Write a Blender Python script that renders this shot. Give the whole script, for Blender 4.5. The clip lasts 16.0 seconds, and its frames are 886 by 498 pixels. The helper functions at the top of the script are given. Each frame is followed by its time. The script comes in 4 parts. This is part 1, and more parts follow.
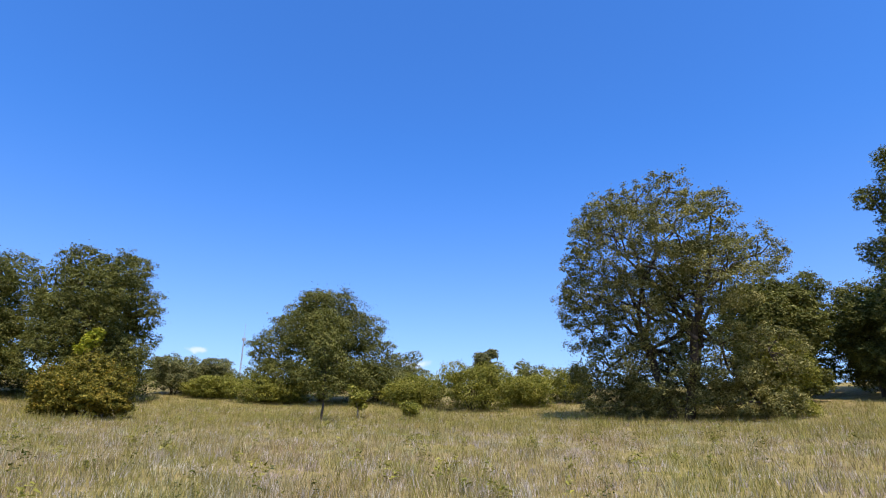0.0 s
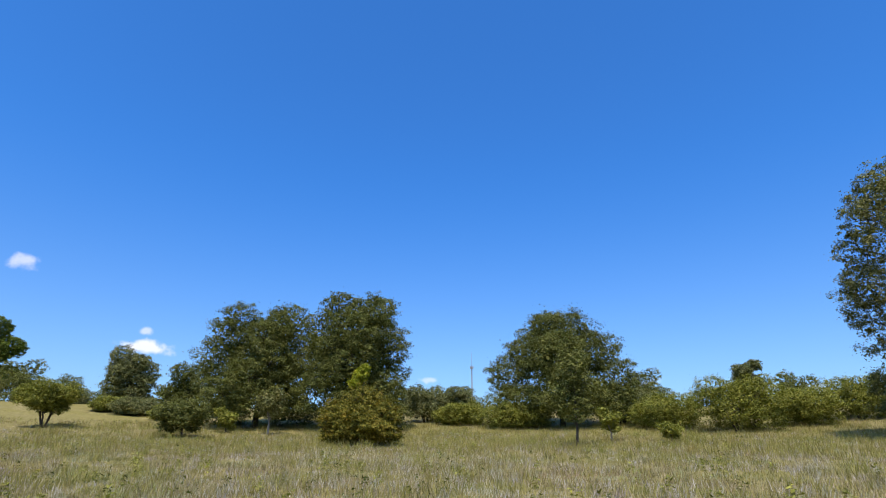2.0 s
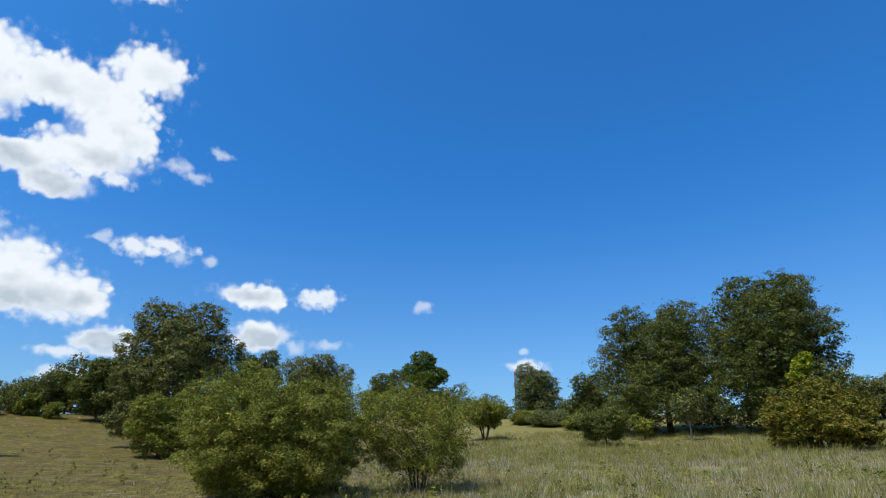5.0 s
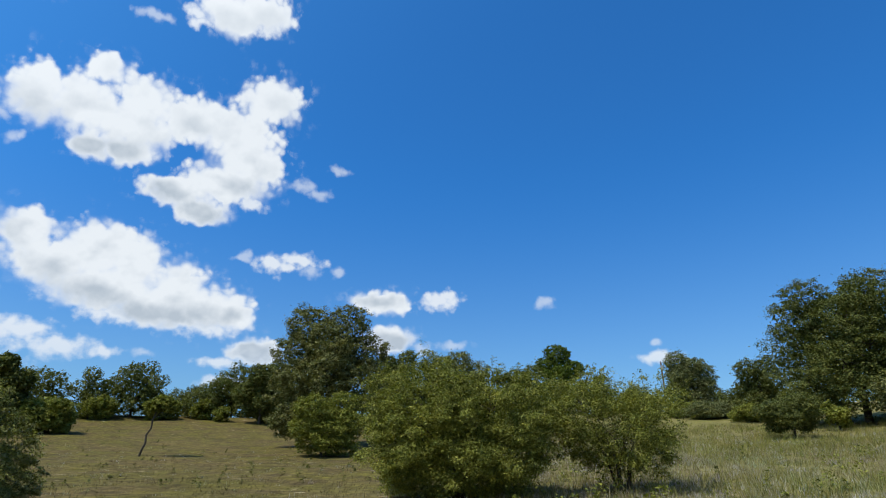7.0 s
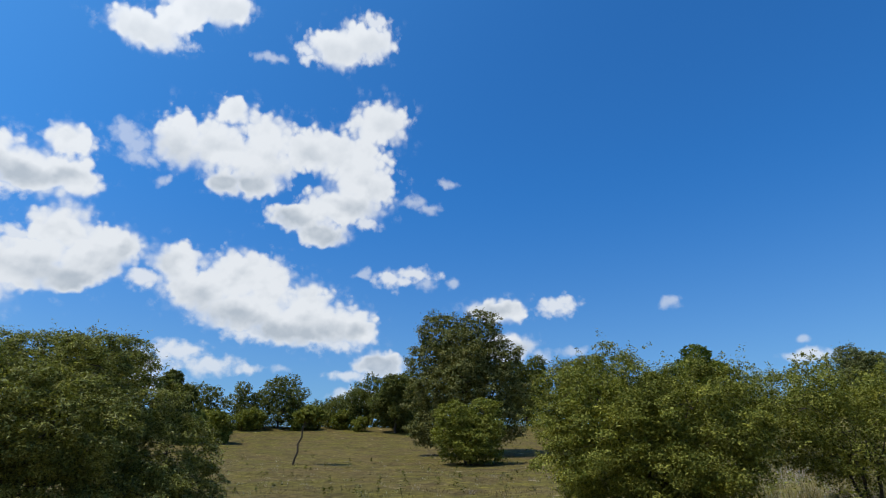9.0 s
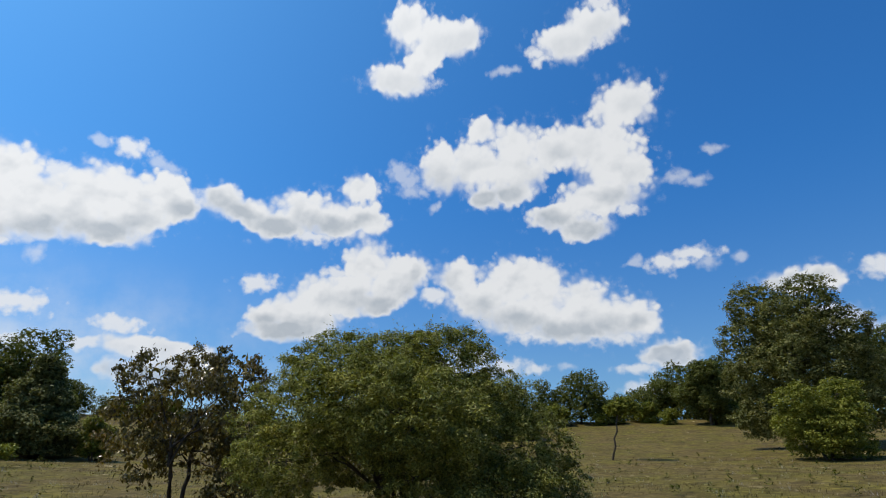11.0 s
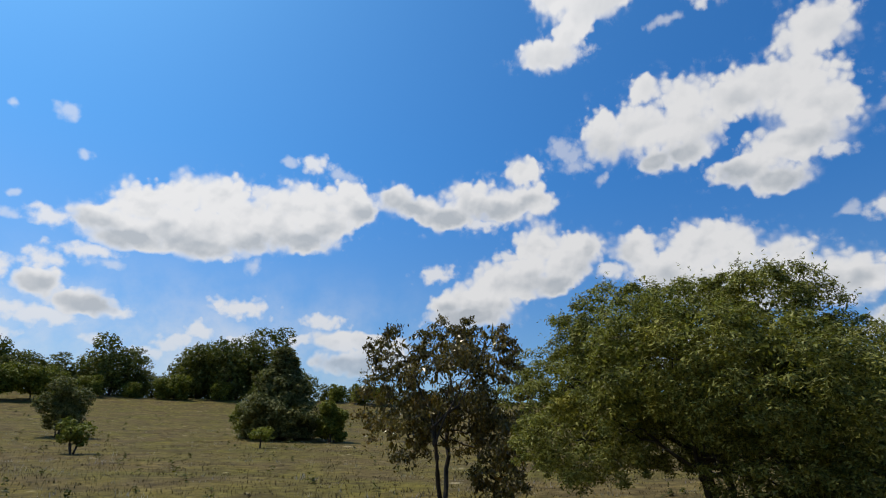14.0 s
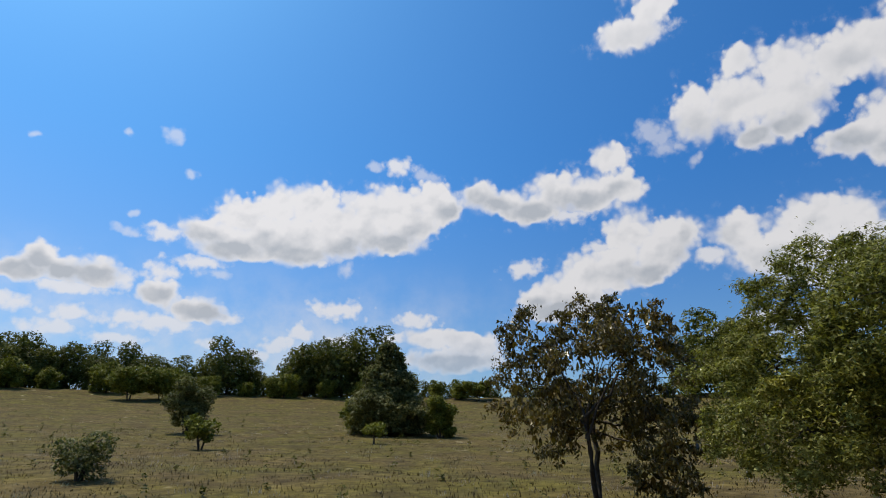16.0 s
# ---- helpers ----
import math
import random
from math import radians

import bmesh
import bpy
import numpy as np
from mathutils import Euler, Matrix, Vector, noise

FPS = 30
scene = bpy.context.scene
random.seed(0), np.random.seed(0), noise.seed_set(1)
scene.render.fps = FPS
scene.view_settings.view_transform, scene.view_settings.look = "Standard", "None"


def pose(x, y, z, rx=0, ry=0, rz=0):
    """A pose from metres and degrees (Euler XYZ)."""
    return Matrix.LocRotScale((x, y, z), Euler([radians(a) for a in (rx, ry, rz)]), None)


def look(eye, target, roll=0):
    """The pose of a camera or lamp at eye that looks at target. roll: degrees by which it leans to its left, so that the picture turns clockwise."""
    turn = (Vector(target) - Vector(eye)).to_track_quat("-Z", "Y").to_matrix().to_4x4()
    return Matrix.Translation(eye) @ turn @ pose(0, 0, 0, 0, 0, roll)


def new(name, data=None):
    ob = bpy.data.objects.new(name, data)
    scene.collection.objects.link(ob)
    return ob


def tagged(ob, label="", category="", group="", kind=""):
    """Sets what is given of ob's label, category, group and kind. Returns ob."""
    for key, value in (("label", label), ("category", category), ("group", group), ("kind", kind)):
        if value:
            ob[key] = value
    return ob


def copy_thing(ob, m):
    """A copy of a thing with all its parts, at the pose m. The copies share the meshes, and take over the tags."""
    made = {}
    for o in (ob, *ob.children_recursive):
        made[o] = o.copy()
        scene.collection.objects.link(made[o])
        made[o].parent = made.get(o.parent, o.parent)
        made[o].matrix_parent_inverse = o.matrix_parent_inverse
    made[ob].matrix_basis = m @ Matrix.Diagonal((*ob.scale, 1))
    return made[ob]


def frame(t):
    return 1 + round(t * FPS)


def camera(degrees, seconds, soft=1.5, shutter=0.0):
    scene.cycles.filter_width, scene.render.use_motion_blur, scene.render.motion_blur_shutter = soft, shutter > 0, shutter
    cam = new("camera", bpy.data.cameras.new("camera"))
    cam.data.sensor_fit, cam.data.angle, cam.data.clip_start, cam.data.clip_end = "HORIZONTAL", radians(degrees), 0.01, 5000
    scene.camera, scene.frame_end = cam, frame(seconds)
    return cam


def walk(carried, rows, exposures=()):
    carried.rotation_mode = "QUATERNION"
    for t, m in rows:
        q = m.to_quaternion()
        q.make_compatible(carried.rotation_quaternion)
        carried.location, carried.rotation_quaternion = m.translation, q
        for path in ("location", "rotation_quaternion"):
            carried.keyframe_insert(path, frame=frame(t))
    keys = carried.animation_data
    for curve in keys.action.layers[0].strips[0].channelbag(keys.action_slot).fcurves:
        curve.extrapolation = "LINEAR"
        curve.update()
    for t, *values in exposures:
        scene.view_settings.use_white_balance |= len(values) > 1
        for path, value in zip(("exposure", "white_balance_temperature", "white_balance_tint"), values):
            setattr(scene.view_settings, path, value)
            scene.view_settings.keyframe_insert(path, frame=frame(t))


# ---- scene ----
# ---------------------------------------------------------------- camera
cam = camera(76.15, 16.0, soft=1.1)
# seconds, x, y, z, heading, tilt, roll
PATH = [
    (0, -0.00, 0.00, 1.70, -0.00, 18.34, 0.55),
    (0.5, -0.42, 0.12, 1.70, 3.49, 19.07, 0.60),
    (1, -0.87, 0.22, 1.71, 6.69, 19.59, 0.52),
    (1.5, -1.34, 0.29, 1.71, 12.53, 19.84, 0.37),
    (2, -1.83, 0.32, 1.70, 21.88, 20.43, 0.21),
    (2.5, -2.33, 0.31, 1.69, 28.79, 20.64, -0.05),
    (3, -2.83, 0.28, 1.69, 38.91, 21.30, -0.53),
    (3.5, -3.34, 0.22, 1.69, 44.86, 21.71, -0.22),
    (4, -3.88, 0.15, 1.69, 50.22, 21.48, -0.05),
    (6.5, -7.50, -0.57, 1.70, 66.85, 20.97, -0.41),
    (7, -8.04, -0.74, 1.70, 70.47, 20.95, -0.48),
    (7.5, -8.58, -0.92, 1.70, 72.39, 21.22, -0.47),
    (8, -9.10, -1.13, 1.70, 75.26, 21.19, -0.55),
    (8.5, -9.61, -1.37, 1.70, 79.51, 21.69, -0.30),
    (9, -10.11, -1.63, 1.70, 82.58, 21.84, -0.28),
    (9.5, -10.58, -1.92, 1.70, 88.29, 21.53, -0.39),
    (10, -11.03, -2.21, 1.70, 97.58, 21.56, -0.17),
    (12.5, -12.25, -4.15, 1.70, 119.62, 20.51, -0.00),
    (13, -12.38, -4.55, 1.70, 122.29, 19.95, 0.04),
    (13.5, -12.49, -4.96, 1.70, 126.50, 19.79, -0.04),
    (14, -12.58, -5.37, 1.70, 129.16, 19.73, -0.02),
    (14.5, -12.67, -5.77, 1.70, 132.02, 19.35, -0.02),
    (15, -12.76, -6.16, 1.70, 134.94, 19.27, -0.03),
    (15.5, -12.86, -6.56, 1.70, 136.71, 19.34, 0.05),
    (16, -12.96, -6.95, 1.69, 138.43, 19.35, -0.13),
]
walk(cam, [(t, pose(x, y, z, 90 + tilt, 0, head) @ pose(0, 0, 0, 0, 0, roll)) for t, x, y, z, head, tilt, roll in PATH],
     exposures=[(0, 0.5, 6500, 28), (1.5, 0.42, 6450, 23), (2.5, 0.17, 6150, 13), (4, 0.02, 6100, 6), (7, -0.13, 6100, 6), (10, -0.27, 6250, 8), (12.5, -0.35, 6500, 8), (16, -0.44, 6500, 11)])

# ---------------------------------------------------------------- sky, clouds, sun
SUN_HEADING, SUN_HEIGHT = 193.0, 61.0
SKY_TINT, HAZE_TINT, SKY_STRENGTH = (0.27, 0.81, 1.30), (0.64, 0.87, 1.06), 0.15

# banks of cumulus: heading, height above the horizon, half width, half height, in degrees
CLOUD_HIGH_WEST = [
    (111, 29.7, 2.2, 2.29), (107.3, 29.9, 2.7, 2.15), (106.2, 33.4, 1.7, 1.13), (102.6, 31.6, 2.4, 2.08),
    (102.9, 29.1, 3.7, 1.9), (106.3, 26.6, 1.7, 1.07), (103.3, 26.9, 2.1, 1.11), (97.6, 31, 3.7, 1.86),
    (93.3, 30.6, 3.9, 2.39), (91.2, 28.1, 3.3, 2.06), (93.9, 25.7, 4, 1.62), (98, 24.4, 3.2, 1.16), (95.6, 22.9, 2.5, 1.07),
    (91.1, 24.1, 1.2, 0.71), (90, 34.2, 3.1, 1.89), (95.4, 40.9, 3.5, 1.19), (92.2, 41.6, 3.2, 1.59),
    (99.3, 40.1, 1.2, 0.56), (91.7, 40.4, 1.5, 0.74), (91.4, 43.5, 1.7, 0.66), (114.4, 37.9, 2.7, 0.58)]
CLOUD_LOW_WEST = [
    (109.4, 18.6, 1.9, 1.69), (103.4, 18.1, 3.2, 2.08), (106.4, 16.4, 3.4, 1.94), (100.7, 17.1, 2.7, 2.27),
    (102.6, 14.8, 4.3, 1.79), (96.7, 15.3, 2.9, 2.2), (98, 13.3, 3.6, 1.36), (93.9, 14, 2.4, 1.94), (91.5, 13.8, 1.8, 1.8),
    (93.5, 12.4, 2.8, 0.86), (100.2, 12.7, 3.6, 0.85), (112, 16.7, 1.1, 0.79), (115.2, 43, 2.4, 1.85),
    (111.3, 42, 3.7, 1.86), (108.2, 42, 1.9, 1.46), (116.1, 38, 3.4, 1.35), (114.2, 39.5, 1.7, 1.02),
    (112.8, 40.7, 2.1, 1.25), (95.5, 40.2, 2.4, 1.11), (92.6, 40.4, 1.9, 0.81), (98.8, 39.5, 1.4, 0.48)]
CLOUD_LONG_BANK = [
    (147.0, 21.4, 2.9, 1.74), (146.1, 23.3, 2.4, 1.42), (153.2, 20.4, 3.6, 1.67), (149.3, 19.5, 2.7, 1.29),
    (155.7, 22.8, 2.1, 1.84), (159.4, 21.3, 2.7, 1.63), (162.3, 19.4, 2.8, 0.96), (166.1, 18.8, 1.7, 0.6),
    (152.3, 23.3, 2.7, 1.73), (149.6, 21.6, 3.2, 1.77), (156.7, 19.8, 4.4, 1.83), (159.8, 18.2, 3.6, 1.09),
    (154, 18.6, 4, 1.35), (148.5, 24.3, 1, 0.7), (143.5, 23.1, 3.9, 2.21), (139.9, 24.3, 2.5, 1.84),
    (138.1, 23.3, 1.7, 1.46), (144.3, 20, 3.3, 1.22), (142.1, 21.6, 3, 1.56), (151, 17.6, 0.7, 0.48),
    (143.3, 27.5, 1.6, 0.71)]
CLOUD_TWINS = [
    (134.4, 24.8, 1.9, 1.13), (131.9, 23.8, 2.5, 1.14), (128.8, 22.8, 3, 1.14), (125.7, 24.5, 3, 1.7),
    (122.6, 23.9, 2.7, 1.7), (119.5, 24.3, 2.3, 1.46), (120.2, 27.2, 1.9, 1.28), (125.1, 22.2, 2.9, 0.68),
    (130, 17.1, 1.7, 0.86), (128.8, 14.1, 1.6, 1.13), (125.3, 14.6, 3.4, 1.87), (123.5, 16.3, 2.8, 1.87),
    (118.6, 19.8, 2.5, 1.86), (116.3, 18.2, 3, 2.12), (120.5, 16.7, 3, 2.14), (114.2, 19.2, 1.5, 1.55),
    (126.5, 12.9, 4, 1.01), (117.6, 16, 2.2, 1.23), (122.3, 18.8, 1.3, 0.68)]
CLOUD_SOUTH = [
    (175.4, 15.1, 1.3, 1.19), (176.7, 13.8, 1.8, 0.98), (173.6, 14.2, 1.8, 1.02), (171.1, 14.4, 2, 1.25),
    (169.2, 14, 1.1, 0.88), (172.9, 13, 3.2, 0.56), (166.2, 15.2, 1.3, 0.86), (165.7, 13.3, 1.7, 1.11),
    (162.3, 12.1, 2.7, 1.13), (160, 11.7, 1.4, 0.68), (167.8, 10.8, 2.3, 0.88), (165, 10.7, 2.8, 0.9),
    (162.9, 16.4, 2.4, 0.57), (176.5, 11.2, 1.3, 0.66), (172.6, 11, 1.8, 0.74), (173.5, 9.6, 2.3, 0.68)]
CLOUD_HORIZON = [
    (149.1, 12.9, 2.7, 0.89), (141.3, 12, 2.1, 0.67), (152.8, 10.6, 1.5, 0.87), (154.3, 9.3, 2.2, 0.8),
    (149.2, 9.8, 1.8, 0.66), (139.8, 10.3, 3, 0.95), (135.8, 9.7, 3, 1.11), (137.5, 8.1, 4.5, 1.1), (143.3, 10.2, 2.1, 0.56),
    (168.8, 9.1, 2.4, 0.57), (161.2, 9.2, 1, 0.51), (156.8, 8.4, 1.8, 0.52)]
CLOUD_SMALL = [
    (88, 18.6, 1.7, 0.72), (85.6, 19.3, 2.1, 0.62), (111.6, 16.8, 0.8, 0.78), (77, 15.5, 2.7, 1.08), (70.8, 15.7, 1.8, 0.9),
    (75.9, 11.8, 2.4, 1.23), (89.1, 10.2, 2.3, 1.07), (92.1, 9, 1.8, 0.58), (90.9, 7.2, 2.1, 0.67), (108, 10.6, 2.3, 0.84),
    (104.8, 9.6, 2.5, 0.72), (110.2, 9.3, 2.7, 0.81), (111, 7.7, 3.4, 0.88), (101.6, 9.4, 1.3, 0.49), (49.7, 9.2, 1.7, 0.49)]
CLOUD_WISPS = [
    (90.9, 19.2, 0.7, 0.39), (84.1, 18.3, 0.8, 0.51), (85.7, 26.7, 1.2, 0.56), (84, 25.9, 1.2, 0.51), (82.2, 28.4, 1, 0.39),
    (100, 19.9, 0.6, 0.42), (69.6, 11.1, 1.3, 0.39), (72.7, 10.9, 0.8, 0.5), (98.5, 9.6, 0.7, 0.4), (49.8, 10.5, 0.5, 0.25),
    (59.7, 15.1, 0.9, 0.49), (81.4, 18.3, 0.7, 0.4), (111.4, 25.7, 0.3, 0.46), (116.1, 29.6, 0.6, 0.69),
    (114.6, 28.3, 1.1, 0.88), (113.1, 27.1, 0.5, 0.41), (103.2, 38.8, 1.5, 0.37), (78.5, 16.1, 1.5, 0.45),
    (177.8, 25, 0.4, 0.25), (170.7, 27, 0.4, 0.33), (167, 27.6, 0.8, 0.49), (164.7, 24.4, 0.5, 0.46),
    (169.4, 18.5, 0.8, 0.39), (169.1, 20.2, 0.5, 0.3)]
CLOUD_SHREDS = [
    (148.5, 17, 0.7, 0.75), (146, 27.4, 0.9, 0.38), (140.7, 26.7, 1.6, 0.5), (161.5, 9.3, 0.9, 0.42),
    (161.2, 15.7, 1.4, 0.39), (151.9, 12.7, 0.9, 0.42), (115.7, 29.1, 1.2, 0.78), (114.3, 27.4, 1.4, 0.9),
    (111.8, 25.5, 0.5, 0.51), (103.5, 38.7, 1.3, 0.4), (82.3, 28.2, 0.8, 0.25), (84.4, 18.2, 0.7, 0.37),
    (84.5, 19.4, 0.8, 0.42), (87.6, 18.9, 1.8, 0.78), (91.1, 19, 0.9, 0.35), (2.9, 6.8, 1.5, 0.27), (-8.3, 6.1, 0.8, 0.25),
    (-10.3, 5.7, 1, 0.38), (23.2, 7.4, 0.7, 0.25), (-11, 5.8, 0.9, 0.32)]
CLOUDS = CLOUD_HIGH_WEST + CLOUD_LOW_WEST + CLOUD_LONG_BANK + CLOUD_TWINS + CLOUD_SOUTH + CLOUD_HORIZON + CLOUD_SMALL
CUMULUS = [c for c in CLOUDS if c[3] >= 0.95]
VAPOUR = [c for c in CLOUDS if c[3] < 0.95]


def link(tree_, a, b):
    tree_.links.new(a, b)


def sky_world():
    w = bpy.data.worlds.new("sky")
    w.use_nodes = True
    nt = w.node_tree
    nt.nodes.clear()
    N = nt.nodes.new

    def math_node(op, a, b=None, c=None, clamp=False):
        n = N("ShaderNodeMath")
        n.operation, n.use_clamp = op, clamp
        for i, v in enumerate((a, b, c)):
            if v is None:
                continue
            if isinstance(v, (int, float)):
                n.inputs[i].default_value = v
            else:
                link(nt, v, n.inputs[i])
        return n.outputs[0]

    def vec_node(op, a, b=None, c=None):
        n = N("ShaderNodeVectorMath")
        n.operation = op
        for i, v in enumerate((a, b, c)):
            if v is None:
                continue
            if isinstance(v, tuple):
                n.inputs[i].default_value = v
            else:
                link(nt, v, n.inputs[i])
        return n.outputs["Value"] if op == "LENGTH" else n.outputs[0]

    def noise_node(vec, scale, detail, rough=0.55):
        n = N("ShaderNodeTexNoise")
        n.inputs["Scale"].default_value, n.inputs["Detail"].default_value = scale, detail
        n.inputs["Roughness"].default_value = rough
        link(nt, vec, n.inputs["Vector"])
        return n

    def ramp(fac, lo, hi, a=0.0, b=1.0):
        n = N("ShaderNodeMapRange")
        n.interpolation_type = "SMOOTHSTEP"
        for i, v in enumerate((lo, hi, a, b)):
            n.inputs[i + 1].default_value = v
        link(nt, fac, n.inputs[0])
        return n.outputs[0]

    coord = N("ShaderNodeTexCoord").outputs["Generated"]
    sep = N("ShaderNodeSeparateXYZ")
    link(nt, coord, sep.inputs[0])
    x, y, z = sep.outputs
    heading = math_node("MULTIPLY", math_node("ARCTAN2", math_node("MULTIPLY", x, -1.0), y), 180 / math.pi)
    height = math_node("MULTIPLY", math_node("ARCSINE", z), 180 / math.pi)
    comb = N("ShaderNodeCombineXYZ")
    link(nt, heading, comb.inputs[0])
    link(nt, height, comb.inputs[1])
    p = comb.outputs[0]
    def spread(v, a, e, ra, re_):
        return vec_node("LENGTH", vec_node("MULTIPLY_ADD", v, (1 / ra, 1 / re_, 0.0), (-a / ra, -e / re_, 0.0)))

    warp = noise_node(p, 0.5, 2, 0.5).outputs["Color"]
    warped = vec_node("MULTIPLY_ADD", vec_node("SUBTRACT", warp, (0.5, 0.5, 0.5)), (1.5, 1.2, 0.0), p)
    field = None
    for puff in CUMULUS:
        d = spread(warped, *puff)
        if field is None:
            field = d
        else:
            n = N("ShaderNodeMath")
            n.operation = "SMOOTH_MIN"
            link(nt, field, n.inputs[0])
            link(nt, d, n.inputs[1])
            n.inputs[2].default_value = 0.55
            field = n.outputs[0]
    # grey bellies: where the cloud ends a little further down
    lower = vec_node("ADD", warped, (0.0, -2.2, 0.0))
    under = None
    for puff in CUMULUS:
        if puff[3] < 1.0:
            continue
        d = spread(lower, *puff)
        if under is None:
            under = d
        else:
            n = N("ShaderNodeMath")
            n.operation = "SMOOTH_MIN"
            link(nt, under, n.inputs[0])
            link(nt, d, n.inputs[1])
            n.inputs[2].default_value = 0.6
            under = n.outputs[0]
    # rounded bulges at two sizes, then fine frayed edges
    ragged = vec_node("MULTIPLY_ADD", vec_node("SUBTRACT", noise_node(p, 1.1, 4, 0.6).outputs["Color"], (0.5, 0.5, 0.5)), (0.5, 0.5, 0.0), p)

    def bulges(scale, smooth, shift=(0.0, 0.0, 0.0)):
        n = N("ShaderNodeTexVoronoi")
        n.voronoi_dimensions, n.feature = "2D", "SMOOTH_F1"
        n.inputs["Scale"].default_value, n.inputs["Smoothness"].default_value = scale, smooth
        link(nt, vec_node("ADD", ragged, shift), n.inputs["Vector"])
        return n.outputs["Distance"]

    big, small = bulges(0.5, 0.35), bulges(1.25, 0.3)
    fray = math_node("SUBTRACT", noise_node(p, 0.9, 7, 0.52).outputs["Fac"], 0.5)
    lumps = math_node("ADD", math_node("MULTIPLY_ADD", big, 0.36, -0.17), math_node("MULTIPLY_ADD", small, 0.34, -0.14))
    # flatter undersides
    lumps = math_node("MULTIPLY", lumps, ramp(math_node("SUBTRACT", under, field), 0.1, 1.0, 1.1, 0.6))
    edge = math_node("ADD", math_node("ADD", field, lumps), math_node("MULTIPLY_ADD", fray, 0.56, -0.14))
    # firm tops, vapour fading out underneath
    softer = ramp(noise_node(p, 0.3, 3, 0.5).outputs["Fac"], 0.42, 0.66)
    firm, loose = ramp(edge, 1.14, 0.72), ramp(edge, 1.36, 0.4)
    blend = N("ShaderNodeMix")
    blend.data_type = "FLOAT"
    link(nt, softer, blend.inputs[0])
    link(nt, firm, blend.inputs[2])
    link(nt, loose, blend.inputs[3])
    cover = blend.outputs[0]
    thin = None
    for puff in VAPOUR:
        d = spread(warped, *puff)
        thin = d if thin is None else math_node("MINIMUM", thin, d)
    faint = None
    for puff in CLOUD_WISPS + CLOUD_SHREDS:
        d = spread(warped, *puff)
        faint = d if faint is None else math_node("MINIMUM", faint, d)
    torn = math_node("MULTIPLY_ADD", fray, 2.3, math_node("MULTIPLY", lumps, 1.6))
    cover = math_node("MAXIMUM", cover, math_node("MULTIPLY", ramp(math_node("ADD", thin, torn), 1.5, 0.35), 0.88))
    cover = math_node("MAXIMUM", cover, math_node("MULTIPLY", ramp(math_node("ADD", faint, torn), 1.6, 0.2), 0.5))
    # loose shreds of vapour round the banks
    shreds = math_node("MULTIPLY", ramp(noise_node(p, 0.6, 6, 0.6).outputs["Fac"], 0.54, 0.82), ramp(field, 2.2, 1.0))
    cover = math_node("MAXIMUM", cover, math_node("MULTIPLY", shreds, 0.55))
    veil = math_node("MULTIPLY", ramp(height, 19.0, 7.0), math_node("MULTIPLY", ramp(heading, 118.0, 150.0), ramp(noise_node(p, 0.16, 6, 0.6).outputs["Fac"], 0.3, 0.75)))
    cover = math_node("MAXIMUM", cover, math_node("MULTIPLY", veil, 0.72))
    # fair-weather cumulus added out of view behind the walk, whitening the blue fill light
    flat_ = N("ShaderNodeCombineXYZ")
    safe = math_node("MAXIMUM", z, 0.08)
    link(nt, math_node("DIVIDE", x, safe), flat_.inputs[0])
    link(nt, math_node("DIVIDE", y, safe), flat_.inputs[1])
    fill_clouds = ramp(noise_node(flat_.outputs[0], 1.3, 7, 0.55).outputs["Fac"], 0.5, 0.58)
    fill_clouds = math_node("MULTIPLY", fill_clouds, math_node("MULTIPLY", ramp(heading, -48.0, -75.0), ramp(heading, -176.0, -165.0)))
    cover = math_node("MULTIPLY", math_node("MAXIMUM", cover, fill_clouds), ramp(height, 3.0, 13.0, 0.6, 1.0))
    belly = noise_node(p, 0.42, 6, 0.55).outputs["Fac"]
    relief = math_node("MULTIPLY", math_node("SUBTRACT", big, bulges(0.5, 0.5, (0.2, 0.55, 0.0))), 0.42)
    relief = math_node("ADD", relief, math_node("MULTIPLY", math_node("SUBTRACT", small, bulges(1.25, 0.4, (0.08, 0.22, 0.0))), 0.2))
    depth = ramp(math_node("MULTIPLY_ADD", field, -0.75, under), 0.15, 1.5, 0.0, 0.98)
    depth = math_node("ADD", depth, math_node("MULTIPLY", math_node("SUBTRACT", belly, 0.5), 1.1))
    shade = math_node("MULTIPLY", math_node("ADD", depth, relief), math_node("MULTIPLY", ramp(edge, 1.0, 0.3), ramp(height, 38.0, 22.0, 0.35, 1.0)), None, True)
    bright = N("ShaderNodeMix")
    bright.data_type = "RGBA"
    bright.inputs[6].default_value, bright.inputs[7].default_value = (1.03, 1.03, 1.05, 1), (0.6, 0.65, 0.72, 1)
    link(nt, shade, bright.inputs[0])

    sky = N("ShaderNodeTexSky")
    sky.sky_type, sky.sun_disc = "NISHITA", False
    sky.sun_elevation, sky.sun_rotation = radians(SUN_HEIGHT), radians(360 - SUN_HEADING)
    sky.air_density, sky.dust_density, sky.ozone_density = 1.0, 1.2, 3.0
    tint = N("ShaderNodeMix")
    tint.data_type, tint.blend_type = "RGBA", "MULTIPLY"
    tint.inputs[0].default_value = 1.0
    link(nt, sky.outputs[0], tint.inputs[6])
    haze = N("ShaderNodeMix")
    haze.data_type = "RGBA"
    haze.inputs[6].default_value = (*[c * SKY_STRENGTH for c in HAZE_TINT], 1)
    haze.inputs[7].default_value = (*[c * SKY_STRENGTH for c in SKY_TINT], 1)
    link(nt, ramp(z, 0.02, 0.5), haze.inputs[0])
    aim = N("ShaderNodeVectorMath")
    aim.operation = "DOT_PRODUCT"
